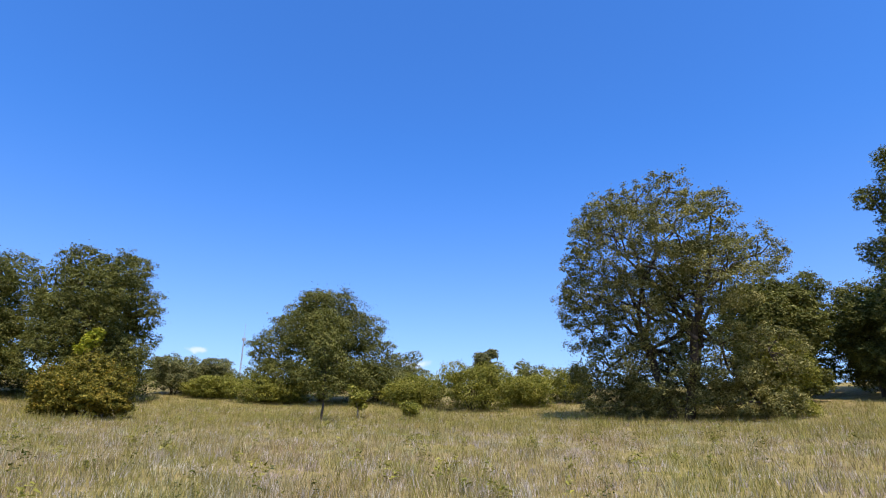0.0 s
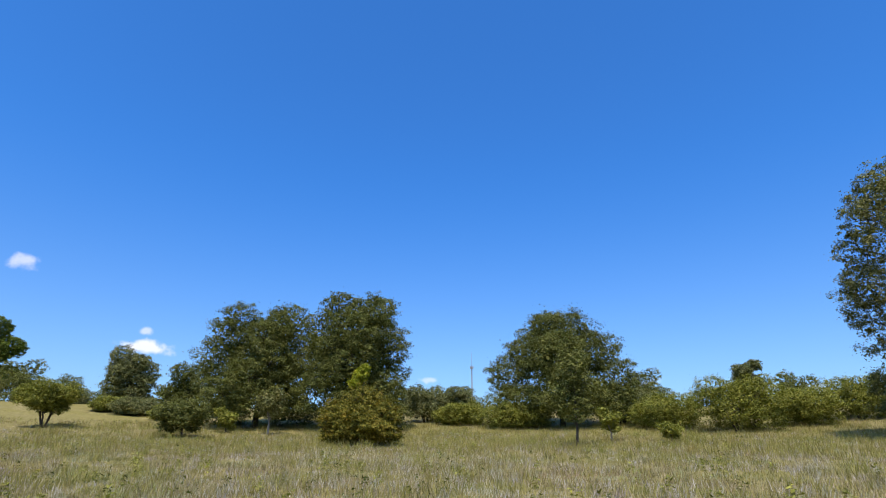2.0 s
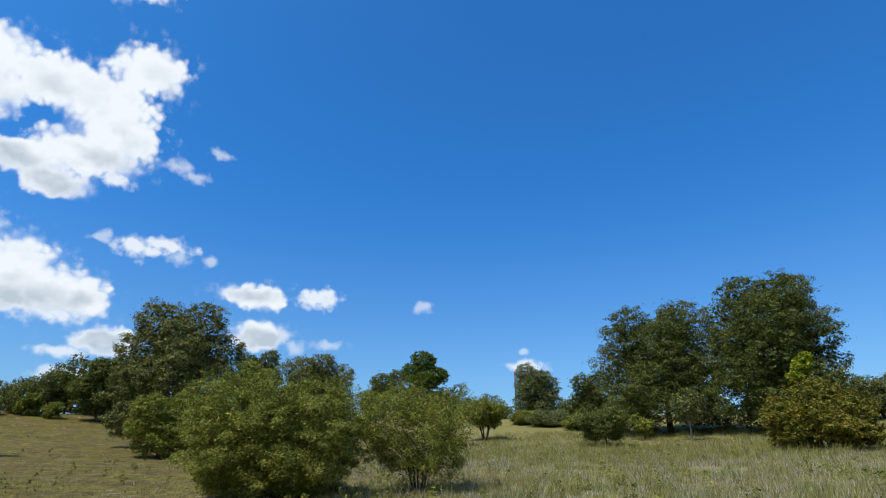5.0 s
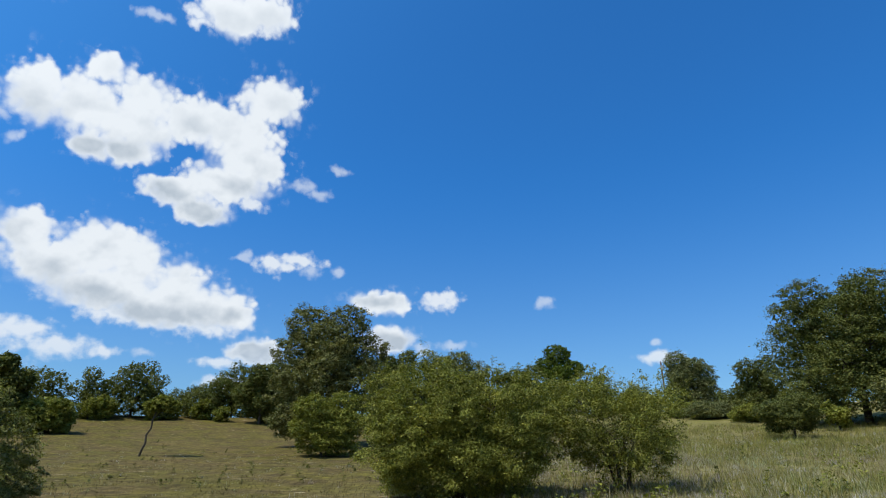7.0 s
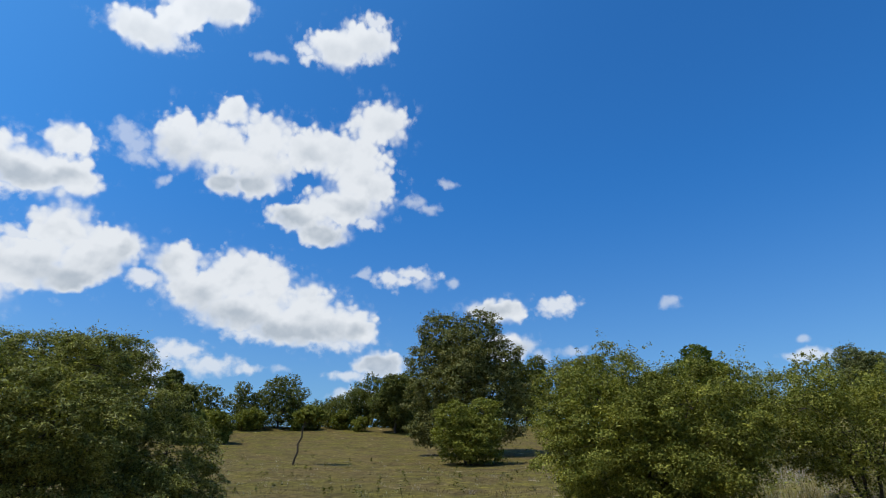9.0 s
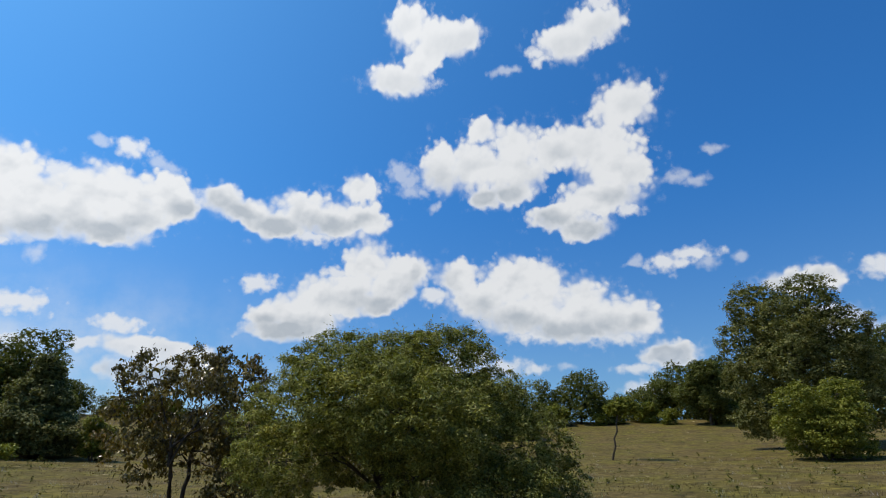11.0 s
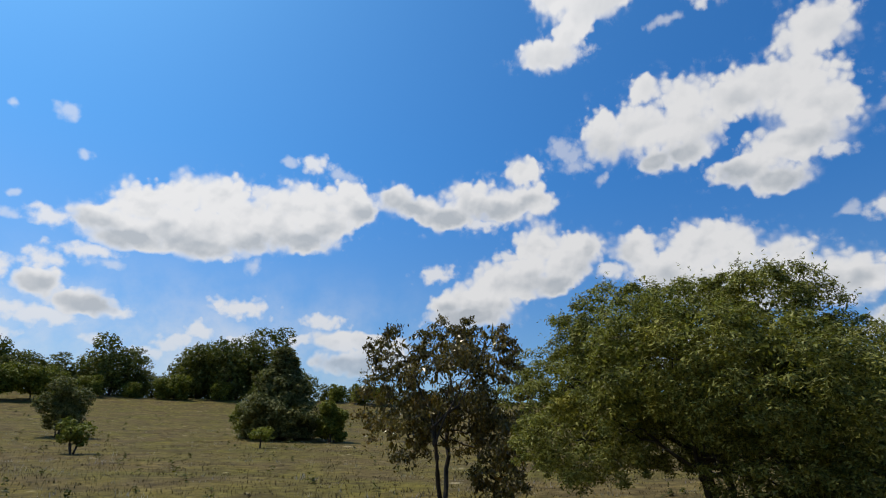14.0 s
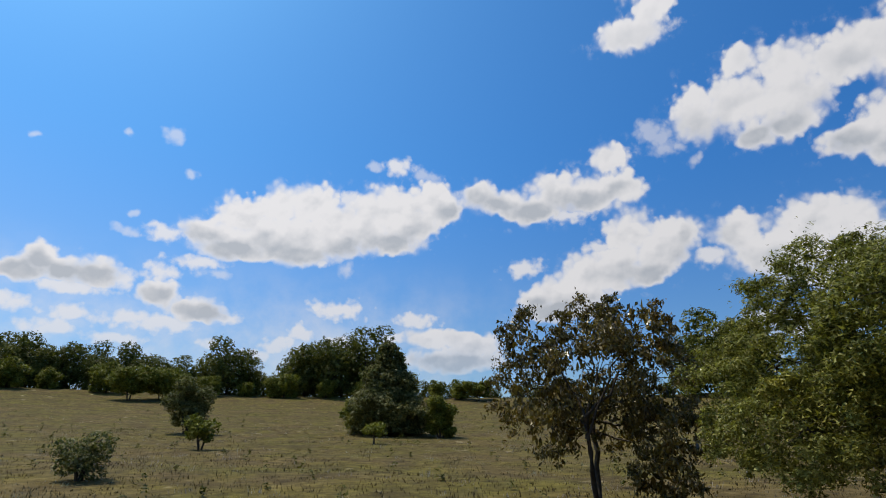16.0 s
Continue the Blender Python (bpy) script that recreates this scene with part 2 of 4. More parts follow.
    link(nt, coord, aim.inputs[0])
    sa_, se_ = radians(SUN_HEADING), radians(SUN_HEIGHT)
    aim.inputs[1].default_value = (-math.sin(sa_) * math.cos(se_), math.cos(sa_) * math.cos(se_), math.sin(se_))
    glare = N("ShaderNodeMix")
    glare.data_type, glare.blend_type = "RGBA", "MULTIPLY"
    glare.inputs[0].default_value = 1.0
    wash = N("ShaderNodeMix")
    wash.data_type = "RGBA"
    wash.inputs[6].default_value, wash.inputs[7].default_value = (0.92, 0.92, 0.93, 1), (1.5, 1.2, 1.06, 1)
    link(nt, ramp(aim.outputs["Value"], 0.3, 0.98), wash.inputs[0])
    link(nt, haze.outputs[2], glare.inputs[6])
    link(nt, wash.outputs[2], glare.inputs[7])
    link(nt, glare.outputs[2], tint.inputs[7])
    glow = N("ShaderNodeMix")
    glow.data_type, glow.blend_type = "RGBA", "MULTIPLY"
    glow.inputs[0].default_value = 1.0
    link(nt, bright.outputs[2], glow.inputs[6])
    link(nt, ramp(aim.outputs["Value"], 0.35, 0.95, 0.92, 1.12), glow.inputs[7])
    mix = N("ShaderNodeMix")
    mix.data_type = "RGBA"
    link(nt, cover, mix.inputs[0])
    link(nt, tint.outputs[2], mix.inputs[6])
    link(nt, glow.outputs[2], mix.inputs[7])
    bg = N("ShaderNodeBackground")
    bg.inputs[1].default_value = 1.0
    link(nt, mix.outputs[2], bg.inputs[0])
    out = N("ShaderNodeOutputWorld")
    link(nt, bg.outputs[0], out.inputs[0])
    scene.world = w


sky_world()
sun = new("sun", bpy.data.lights.new("sun", "SUN"))
sun.data.energy, sun.data.angle, sun.data.color = 4.6, radians(0.53), (1.0, 0.92, 0.78)
sa, se = radians(SUN_HEADING), radians(SUN_HEIGHT)
sun.matrix_world = look((-math.sin(sa) * math.cos(se) * 100, math.cos(sa) * math.cos(se) * 100, math.sin(se) * 100), (0, 0, 0))


# ---------------------------------------------------------------- materials
def material(name):
    m = bpy.data.materials.new(name)
    m.use_nodes = True
    nt = m.node_tree
    return m, nt, nt.nodes["Principled BSDF"], nt.nodes["Material Output"]


def color_ramp(nt, fac, stops):
    n = nt.nodes.new("ShaderNodeValToRGB")
    while len(n.color_ramp.elements) < len(stops):
        n.color_ramp.elements.new(0.5)
    for el, (pos, col) in zip(n.color_ramp.elements, stops):
        el.position, el.color = pos, (*col, 1)
    link(nt, fac, n.inputs[0])
    return n.outputs[0]


def tex_noise(nt, scale, detail=4, rough=0.55, coord="Object"):
    tc = nt.nodes.new("ShaderNodeTexCoord")
    n = nt.nodes.new("ShaderNodeTexNoise")
    n.inputs["Scale"].default_value, n.inputs["Detail"].default_value, n.inputs["Roughness"].default_value = scale, detail, rough
    link(nt, tc.outputs[coord], n.inputs["Vector"])
    return n.outputs["Fac"]


def mix_color(nt, fac, a, b, blend="MIX"):
    n = nt.nodes.new("ShaderNodeMix")
    n.data_type, n.blend_type = "RGBA", blend
    for i, v in ((0, fac), (6, a), (7, b)):
        if isinstance(v, (int, float)):
            n.inputs[i].default_value = v
        elif isinstance(v, tuple):
            n.inputs[i].default_value = (*v, 1)
        else:
            link(nt, v, n.inputs[i])
    return n.outputs[2]


def leaf_material(name, dark, mid, light, clump_scale=0.6, gloss=0.5, through_light=0.22, patch=None, shine=0.08):
    """Leaves: each one its own shade, drifting from bough to bough; light passes through."""
    m, nt, bsdf, out = material(name)
    geo = nt.nodes.new("ShaderNodeNewGeometry")
    leaf = color_ramp(nt, geo.outputs["Random Per Island"], [(0.0, dark), (0.45, mid), (1.0, light)])
    bough = tex_noise(nt, clump_scale, 3)
    drift = color_ramp(nt, bough, [(0.3, (0.72, 0.74, 0.68)), (0.55, (1, 1, 1)), (0.75, patch or (1.18, 1.14, 0.9))])
    col = mix_color(nt, 1.0, leaf, drift, "MULTIPLY")
    link(nt, col, bsdf.inputs["Base Color"])
    bsdf.inputs["Roughness"].default_value = gloss
    bsdf.inputs["Specular IOR Level"].default_value = shine
    tr = nt.nodes.new("ShaderNodeBsdfTranslucent")
    warm = mix_color(nt, 1.0, col, (1.15, 1.25, 0.55), "MULTIPLY")
    link(nt, warm, tr.inputs[0])
    mx = nt.nodes.new("ShaderNodeMixShader")
    mx.inputs[0].default_value = through_light
    link(nt, bsdf.outputs[0], mx.inputs[1])
    link(nt, tr.outputs[0], mx.inputs[2])
    link(nt, mx.outputs[0], out.inputs[0])
    return m


def bark_material(name, dark, light):
    m, nt, bsdf, out = material(name)
    n = tex_noise(nt, 6, 6, 0.7)
    big = tex_noise(nt, 0.8, 3)
    col = color_ramp(nt, n, [(0.3, dark), (0.7, light)])
    col = mix_color(nt, big, col, mix_color(nt, 1.0, col, (0.6, 0.6, 0.58), "MULTIPLY"))
    link(nt, col, bsdf.inputs["Base Color"])
    bsdf.inputs["Roughness"].default_value = 0.9
    b = nt.nodes.new("ShaderNodeBump")
    b.inputs["Strength"].default_value = 0.6
    link(nt, n, b.inputs["Height"])
    link(nt, b.outputs[0], bsdf.inputs["Normal"])
    return m


def blade_material(name, stops, scale, through_light=0.3):
    m, nt, bsdf, out = material(name)
    geo = nt.nodes.new("ShaderNodeNewGeometry")
    col = color_ramp(nt, geo.outputs["Random Per Island"], stops)
    big = tex_noise(nt, scale, 4)
    drift = color_ramp(nt, big, [(0.34, (0.9, 0.8, 0.82)), (0.5, (1, 1, 1)), (0.66, (0.74, 0.88, 0.45))])
    col = mix_color(nt, 1.0, col, drift, "MULTIPLY")
    link(nt, col, bsdf.inputs["Base Color"])
    bsdf.inputs["Roughness"].default_value = 0.75
    tr = nt.nodes.new("ShaderNodeBsdfTranslucent")
    link(nt, col, tr.inputs[0])
    mx = nt.nodes.new("ShaderNodeMixShader")
    mx.inputs[0].default_value = through_light
    link(nt, bsdf.outputs[0], mx.inputs[1])
    link(nt, tr.outputs[0], mx.inputs[2])
    link(nt, mx.outputs[0], out.inputs[0])
    return m


def ground_material():
    m, nt, bsdf, out = material("meadow_ground")
    fine = tex_noise(nt, 2.6, 8, 0.7)
    mid_ = tex_noise(nt, 0.35, 5, 0.6)
    broad = tex_noise(nt, 0.06, 3)
    straw = color_ramp(nt, fine, [(0.3, (0.11, 0.09, 0.036)), (0.5, (0.205, 0.168, 0.07)), (0.72, (0.32, 0.262, 0.13))])
    green = color_ramp(nt, fine, [(0.3, (0.09, 0.08, 0.022)), (0.55, (0.19, 0.165, 0.045)), (0.75, (0.29, 0.235, 0.085))])
    g = color_ramp(nt, mid_, [(0.38, (0, 0, 0)), (0.62, (1, 1, 1))])
    col = mix_color(nt, g, straw, green)
    col = mix_color(nt, color_ramp(nt, broad, [(0.4, (0, 0, 0)), (0.65, (0.6, 0.6, 0.6))]), col, green)
    tc = nt.nodes.new("ShaderNodeTexCoord")
    dot = nt.nodes.new("ShaderNodeVectorMath")
    dot.operation = "DOT_PRODUCT"
    link(nt, tc.outputs["Object"], dot.inputs[0])
    dot.inputs[1].default_value = (-0.47, -0.88, 0.0)
    wob = nt.nodes.new("ShaderNodeMath")
    wob.operation = "MULTIPLY_ADD"
    link(nt, broad, wob.inputs[0])
    wob.inputs[1].default_value = 14.0
    link(nt, dot.outputs["Value"], wob.inputs[2])
    side = nt.nodes.new("ShaderNodeMapRange")
    for k_, v_ in ((1, 6.0), (2, 20.0), (3, 0.0), (4, 1.0)):
        side.inputs[k_].default_value = v_
    link(nt, wob.outputs[0], side.inputs[0])
    grazed = color_ramp(nt, fine, [(0.3, (0.048, 0.033, 0.012)), (0.5, (0.115, 0.082, 0.028)), (0.72, (0.215, 0.158, 0.065))])
    grazed = mix_color(nt, g, grazed, mix_color(nt, 1.0, grazed, (0.86, 1.0, 0.6), "MULTIPLY"))
    grazed = mix_color(nt, 1.0, grazed, color_ramp(nt, tex_noise(nt, 0.7, 5, 0.65), [(0.35, (0.68, 0.68, 0.68)), (0.5, (1.0, 1.0, 1.0)), (0.68, (1.3, 1.25, 1.1))]), "MULTIPLY")
    col = mix_color(nt, side.outputs[0], col, grazed)
    sand = color_ramp(nt, tex_noise(nt, 0.9, 4, 0.5), [(0.68, (0, 0, 0)), (0.74, (0.8, 0.8, 0.8))])
    col = mix_color(nt, sand, col, (0.42, 0.34, 0.2))
    link(nt, col, bsdf.inputs["Base Color"])
    bsdf.inputs["Roughness"].default_value = 0.95
    bsdf.inputs["Specular IOR Level"].default_value = 0.1
    b = nt.nodes.new("ShaderNodeBump")
    b.inputs["Strength"].default_value, b.inputs["Distance"].default_value = 0.5, 0.06
    link(nt, fine, b.inputs["Height"])
    link(nt, b.outputs[0], bsdf.inputs["Normal"])
    return m


def plain_material(name, col, rough, metal=0.0):
    m, nt, bsdf, out = material(name)
    n = tex_noise(nt, 3, 4)
    link(nt, color_ramp(nt, n, [(0.3, tuple(c * 0.75 for c in col)), (0.7, col)]), bsdf.inputs["Base Color"])
    bsdf.inputs["Roughness"].default_value, bsdf.inputs["Metallic"].default_value = rough, metal
    return m


GROUND = ground_material()
BARK = bark_material("grey_bark", (0.03, 0.022, 0.014), (0.095, 0.072, 0.05))
BARK_PALE = bark_material("pale_bark", (0.14, 0.12, 0.1), (0.36, 0.32, 0.27))
OAK = leaf_material("oak_leaves", (0.05, 0.062, 0.017), (0.11, 0.12, 0.031), (0.21, 0.21, 0.06), 0.35)
OLIVE = leaf_material("olive_leaves", (0.055, 0.06, 0.018), (0.14, 0.14, 0.045), (0.3, 0.285, 0.115), 0.3, patch=(1.25, 1.15, 0.9))
SHRUB = leaf_material("shrub_leaves", (0.09, 0.1, 0.016), (0.18, 0.188, 0.03), (0.32, 0.31, 0.065), 0.7)
GOLD = leaf_material("turning_leaves", (0.06, 0.066, 0.012), (0.15, 0.142, 0.022), (0.3, 0.245, 0.042), 0.8, patch=(1.25, 0.94, 0.58))
LIME = leaf_material("young_leaves", (0.156, 0.187, 0.015), (0.26, 0.286, 0.0225), (0.39, 0.374, 0.0375), 1.0)
PINE = leaf_material("pine_needles", (0.05, 0.078, 0.0125), (0.095, 0.13, 0.018), (0.17, 0.19, 0.03), 0.5)
GLOSSY = leaf_material("glossy_leaves", (0.055, 0.042, 0.011), (0.13, 0.096, 0.024), (0.3, 0.225, 0.06), 1.2, gloss=0.28, through_light=0.17,
                       patch=(1.3, 0.92, 0.6), shine=0.3)
THORN = leaf_material("small_green_leaves", (0.07, 0.078, 0.014), (0.175, 0.18, 0.03), (0.36, 0.35, 0.08), 1.0, gloss=0.45, through_light=0.22, patch=(1.3, 1.18, 0.75))
WILLOW = leaf_material("narrow_leaves", (0.064, 0.066, 0.018), (0.175, 0.174, 0.043), (0.42, 0.405, 0.128), 1.0, gloss=0.4, through_light=0.28, patch=(1.45, 1.3, 0.85), shine=0.07)
HEDGE = leaf_material("hedge_leaves", (0.07, 0.08, 0.03), (0.15, 0.158, 0.06), (0.27, 0.268, 0.115), 0.3)
FAR = leaf_material("wood_leaves", (0.06, 0.072, 0.018), (0.125, 0.135, 0.032), (0.215, 0.205, 0.058), 0.15)
TALL = blade_material("dry_grass", [(0.0, (0.115, 0.1, 0.024)), (0.3, (0.19, 0.162, 0.048)), (0.6, (0.29, 0.24, 0.11)), (0.85, (0.39, 0.325, 0.2)), (1.0, (0.52, 0.45, 0.335))], 0.22)
GREEN = blade_material("rank_grass", [(0.0, (0.135, 0.132, 0.022)), (0.5, (0.24, 0.218, 0.042)), (1.0, (0.38, 0.325, 0.1))], 0.4)
SHORT = blade_material("meadow_grass", [(0.0, (0.05, 0.038, 0.012)), (0.5, (0.113, 0.081, 0.025)), (0.85, (0.185, 0.135, 0.05)), (1.0, (0.34, 0.265, 0.15))], 0.3, 0.06)
DEAD = blade_material("bleached_stalks", [(0.0, (0.3, 0.26, 0.2)), (0.5, (0.45, 0.41, 0.35)), (1.0, (0.62, 0.58, 0.52))], 0.3)
WEED = leaf_material("weed_leaves", (0.039, 0.055, 0.009), (0.078, 0.088, 0.015), (0.143, 0.132, 0.0263), 1.0)
GALV = plain_material("galvanised_steel", (0.45, 0.46, 0.47), 0.45, 0.8)
WOODPOLE = plain_material("weathered_pole", (0.16, 0.13, 0.1), 0.9)


# ---------------------------------------------------------------- mesh helpers
def hollow(x, y):
    """Height of the land: a shallow hollow along the walk, rising to the wood's edge."""
    x, y = np.asarray(x, float), np.asarray(y, float)
    k = np.clip((-13 * x - 4.5 * y) / (13 ** 2 + 4.5 ** 2), 0, 1)
    d = np.hypot(x + 13 * k, y + 4.5 * k)
    e = np.minimum(d, 92) - 4
    u = np.clip(d - 38, 0, 54)
    z = 0.0325 * (np.sqrt(e * e + 16) + e) + 0.0011 * u * u - 3.0 * (1 - np.exp(-np.maximum(d - 94, 0) / 80))
    return z + 0.05 * np.sin(x * 0.31 + 1.3) * np.sin(y * 0.27 + 0.4) + 0.03 * np.sin(x * 0.83 + y * 0.61)


def land(x, y):
    return float(hollow(x, y))


def quick_mesh(name, verts, faces, mat, corners):
    """A mesh from arrays; all faces have the same number of corners."""
    me = bpy.data.meshes.new(name)
    nv, nf = len(verts), len(faces)
    me.vertices.add(nv)
    me.vertices.foreach_set("co", np.ascontiguousarray(verts, np.float32).ravel())
    me.loops.add(nf * corners)
    me.loops.foreach_set("vertex_index", np.ascontiguousarray(faces, np.int32).ravel())
    me.polygons.add(nf)
    me.polygons.foreach_set("loop_start", np.arange(0, nf * corners, corners, dtype=np.int32))
    me.update(calc_edges=True)
    me.validate()
    me.materials.append(mat)
    return me


def child(name, me, parent, label=""):
    ob = new(name, me)
    ob.parent = parent
    return tagged(ob, label)


def unit(v):
    return v / np.maximum(np.linalg.norm(v, axis=-1, keepdims=True), 1e-9)


def leaf_arrays(rng, centers, outward, size, aspect, droop=0.0, sprays=False):
    """Diamond leaves folded along the midrib, facing mostly outward and up."""
    n = len(centers)
    normal = unit(outward * 0.7 + np.array([0, 0, 0.75]) + rng.normal(0, 0.5, (n, 3)))
    along = unit(np.cross(normal, rng.normal(0, 1, (n, 3))) + np.array([0, 0, -droop]))
    side = unit(np.cross(normal, along))
    s = (size * rng.uniform(0.6, 1.35, n))[:, None]
    fold = normal * s * 0.12
    if sprays:
        v = np.stack([centers - along * s * 0.5 + side * s * aspect * 0.6, centers - along * s * 0.4 - side * s * aspect * 0.6, centers + along * s * 0.6], 1)
        return v.reshape(-1, 3), np.arange(3 * n).reshape(n, 3)
    v = np.stack([centers - along * s * 0.5, centers + side * s * aspect * 0.5 + fold,
                  centers + along * s * 0.5, centers - side * s * aspect * 0.5 + fold], 1)
    return v.reshape(-1, 3), np.arange(4 * n).reshape(n, 4)


def ripple(rng, p, wave):
    """Smooth noise of about that wavelength, roughly -1 to 1."""
    k = unit(rng.normal(0, 1, (7, 3))) * (2 * math.pi / wave) * rng.uniform(0.6, 1.6, (7, 1))
    return np.sin(p @ k.T + rng.uniform(0, 6.28, 7)).sum(1) / 3.2


def tube(path, radii, sides=6):
    path, radii = np.asarray(path, float), np.asarray(radii, float)
    d = unit(np.gradient(path, axis=0))
    a = unit(np.cross(d, np.array([0.31, 0.17, 0.93]) + 0 * d) + 1e-6)
    b = np.cross(d, a)
    ang = np.linspace(0, 2 * math.pi, sides, endpoint=False)
    ring = path[:, None] + radii[:, None, None] * (np.cos(ang)[None, :, None] * a[:, None] + np.sin(ang)[None, :, None] * b[:, None])
    m = len(path)
    i = np.arange(m - 1)[:, None] * sides
    j = np.arange(sides)[None]
    k = (j + 1) % sides
    return ring.reshape(-1, 3), np.stack([i + j, i + k, i + sides + k, i + sides + j], -1).reshape(-1, 4)


def join_arrays(pieces):
    vs, fs, base = [], [], 0
    for v, f in pieces:
        vs.append(v)
        fs.append(f + base)
        base += len(v)
    return np.concatenate(vs), np.concatenate(fs)


def limb(rng, a, b, r0, r1, steps=6, bend=0.12, sag=0.1):
    a, b = np.asarray(a, float), np.asarray(b, float)
    t = np.linspace(0, 1, steps)[:, None]
    length = np.linalg.norm(b - a)
    p = a + (b - a) * t
    p = p + rng.normal(0, bend * length / steps, p.shape) * np.sin(math.pi * t) + np.array([0, 0, sag * length]) * np.sin(math.pi * t)
    return tube(p, np.linspace(r0, r1, steps), 6 if r0 > 0.03 else 4)


VIEWER = np.array([-7.0, -2.5])


def sidewise(x, y):
    d = np.array([x, y]) - VIEWER
    d /= np.hypot(*d)
    return np.array([d[1], -d[0]]), d


def make_tree(name, label, x, y, height, width, lobes, leaves, size, mat, seed, bark=BARK, category="tree", group="",
              stems=1, fork=0.3, apart=0.05, trunk=None, aspect=0.6, shoots=110, spray=0.34, rough=0.16, droop=0.0, lean=(0, 0), twigs=3, sprays=True, core=0.16, fringe=0.035, core_size=2.0):
    """A tree or bush: stems, boughs to each lobe of the crown, leaves in clumps round the boughs.
    lobes: offset across (in half widths), offset in depth, height of the centre (in heights), radius (in half widths), flattening."""
    rng = np.random.default_rng(seed)
    root = tagged(new(name), label, category, group)
    root.location = (x, y, land(x, y) - 0.05)
    right, deep = sidewise(x, y)
    half = width / 2
    r_trunk = trunk or 0.022 * height + 0.02
    stems_, boughs, cents, outs, deep_cents = [], [], [], [], []
    tops = []
    for s in range(stems):
        a = 2 * math.pi * s / stems + rng.uniform(0, 1)
        spread = 0.0 if stems == 1 else apart * height
        foot = np.array([math.cos(a) * spread * 0.5, math.sin(a) * spread * 0.5, -0.1])
        top = np.array([math.cos(a) * spread * 2.2 + lean[0], math.sin(a) * spread * 2.2 + lean[1], fork * height])
        stems_.append(limb(rng, foot, top, r_trunk * (1 if stems == 1 else 0.7), r_trunk * 0.62, 7, 0.1, 0.0))
        tops.append(top)
    area = np.array([l[3] ** 2 for l in lobes])
    for (u, w, v, r, flat), share in zip(lobes, area / area.sum()):
        c = np.array([*(right * u * half + deep * w * half), v * height])
        R = r * half
        top = tops[int(rng.integers(len(tops)))]
        bough = [limb(rng, top - np.array([0, 0, rng.uniform(0, 0.25) * fork * height]), c + np.array([0, 0, 0.2 * R * flat]), r_trunk * (0.3 + 0.25 * r), r_trunk * 0.1, 7, 0.3, 0.08)]
        for q in range(twigs):
            tip = c + unit(rng.normal(0, 1, 3)) * R * 0.85 * np.array([1, 1, flat])
            bough.append(limb(rng, c, np.maximum(tip, [-99, -99, 0.05 * height]), r_trunk * 0.14, r_trunk * 0.03, 4, 0.3, 0.04))
        boughs.append(bough)
        squash = np.array([1, 1, flat])
        k = int(shoots * (0.5 + r))
        n = max(3, int(leaves * share * 1.5 / k))
        dv = unit(rng.normal(0, 1, (k, 3)) + np.array([0, 0, 0.12]))
        rad = rng.uniform(0.74, 0.95, k) * (1 + rough * ripple(rng, c + dv * R * squash, 0.8 * R))
        mound = c + dv * (R * rad)[:, None] * squash
        fat = R * spray * rng.uniform(0.45, 1.05, k)
        # each shoot is a small mound of leaves, open underneath
        e = unit(rng.normal(0, 1, (k, n, 3)) + 0.55 * dv[:, None] + np.array([0, 0, 0.5 - 0.6 * droop]))
        pts = mound[:, None] + e * (fat[:, None] * rng.uniform(0, 1, (k, n)) ** 0.45)[..., None] * np.array([1, 1, 0.62])
        # some leaves run out along the shoot's tip and fray the outline
        way = unit(dv + rng.normal(0, 0.5, (k, 3)) + np.array([0, 0, 0.3 - 0.8 * droop]))
        t = rng.uniform(0, 1, (k, n))
        tip = mound[:, None] + way[:, None] * (t * fat[:, None] * 1.7)[..., None] + rng.normal(0, 1, (k, n, 3)) * (fat[:, None] * (0.24 - 0.17 * t))[..., None]
        stray = rng.uniform(0, 1, (k, n)) < fringe
        pts[stray] = tip[stray]
        pts, face = pts.reshape(-1, 3), e.reshape(-1, 3)
        ok = pts[:, 2] > 0.02 * height + 0.04
        for u2, w2, v2, r2, f2 in lobes:
            if (u2, w2, v2) == (u, w, v):
                continue
            o = (pts - np.array([*(right * u2 * half + deep * w2 * half), v2 * height])) / (r2 * half * np.array([1, 1, f2]))
            ok &= (np.linalg.norm(o, axis=1) > 0.6) | (rng.uniform(0, 1, len(pts)) < 0.1)
        cents.append(pts[ok])
        outs.append(face[ok])
        # the shaded inside of the crown, in larger sprays
        m = int(leaves * share * core)
        dv = unit(rng.normal(0, 1, (m, 3)))
        inner = c + dv * (R * 0.84 * rng.uniform(0.2, 1, m) ** 0.5)[:, None] * squash
        inner = inner[inner[:, 2] > 0.06 * height]
        deep_cents.append(inner)
    cents, outs = np.concatenate(cents), np.concatenate(outs)
    if len(cents) > leaves:
        pick = rng.permutation(len(cents))[:leaves]
        cents, outs = cents[pick], outs[pick]
    across = cents[:, :2] @ right
    lo, hi = np.percentile(across, 0.6), np.percentile(across, 99.4)
    stretch = np.array([*(2 * [width / max(hi - lo, 0.1)]), height / np.percentile(cents[:, 2], 99.8)])
    shift = np.array([*(-right * (lo + hi) / 2 * (1 if lean == (0, 0) else 0)), 0])
    cents = (cents + shift) * stretch
    inside = (np.concatenate(deep_cents) + shift) * stretch

    def fitted(pieces):
        v, f = join_arrays(pieces)
        return (v + shift) * stretch, f

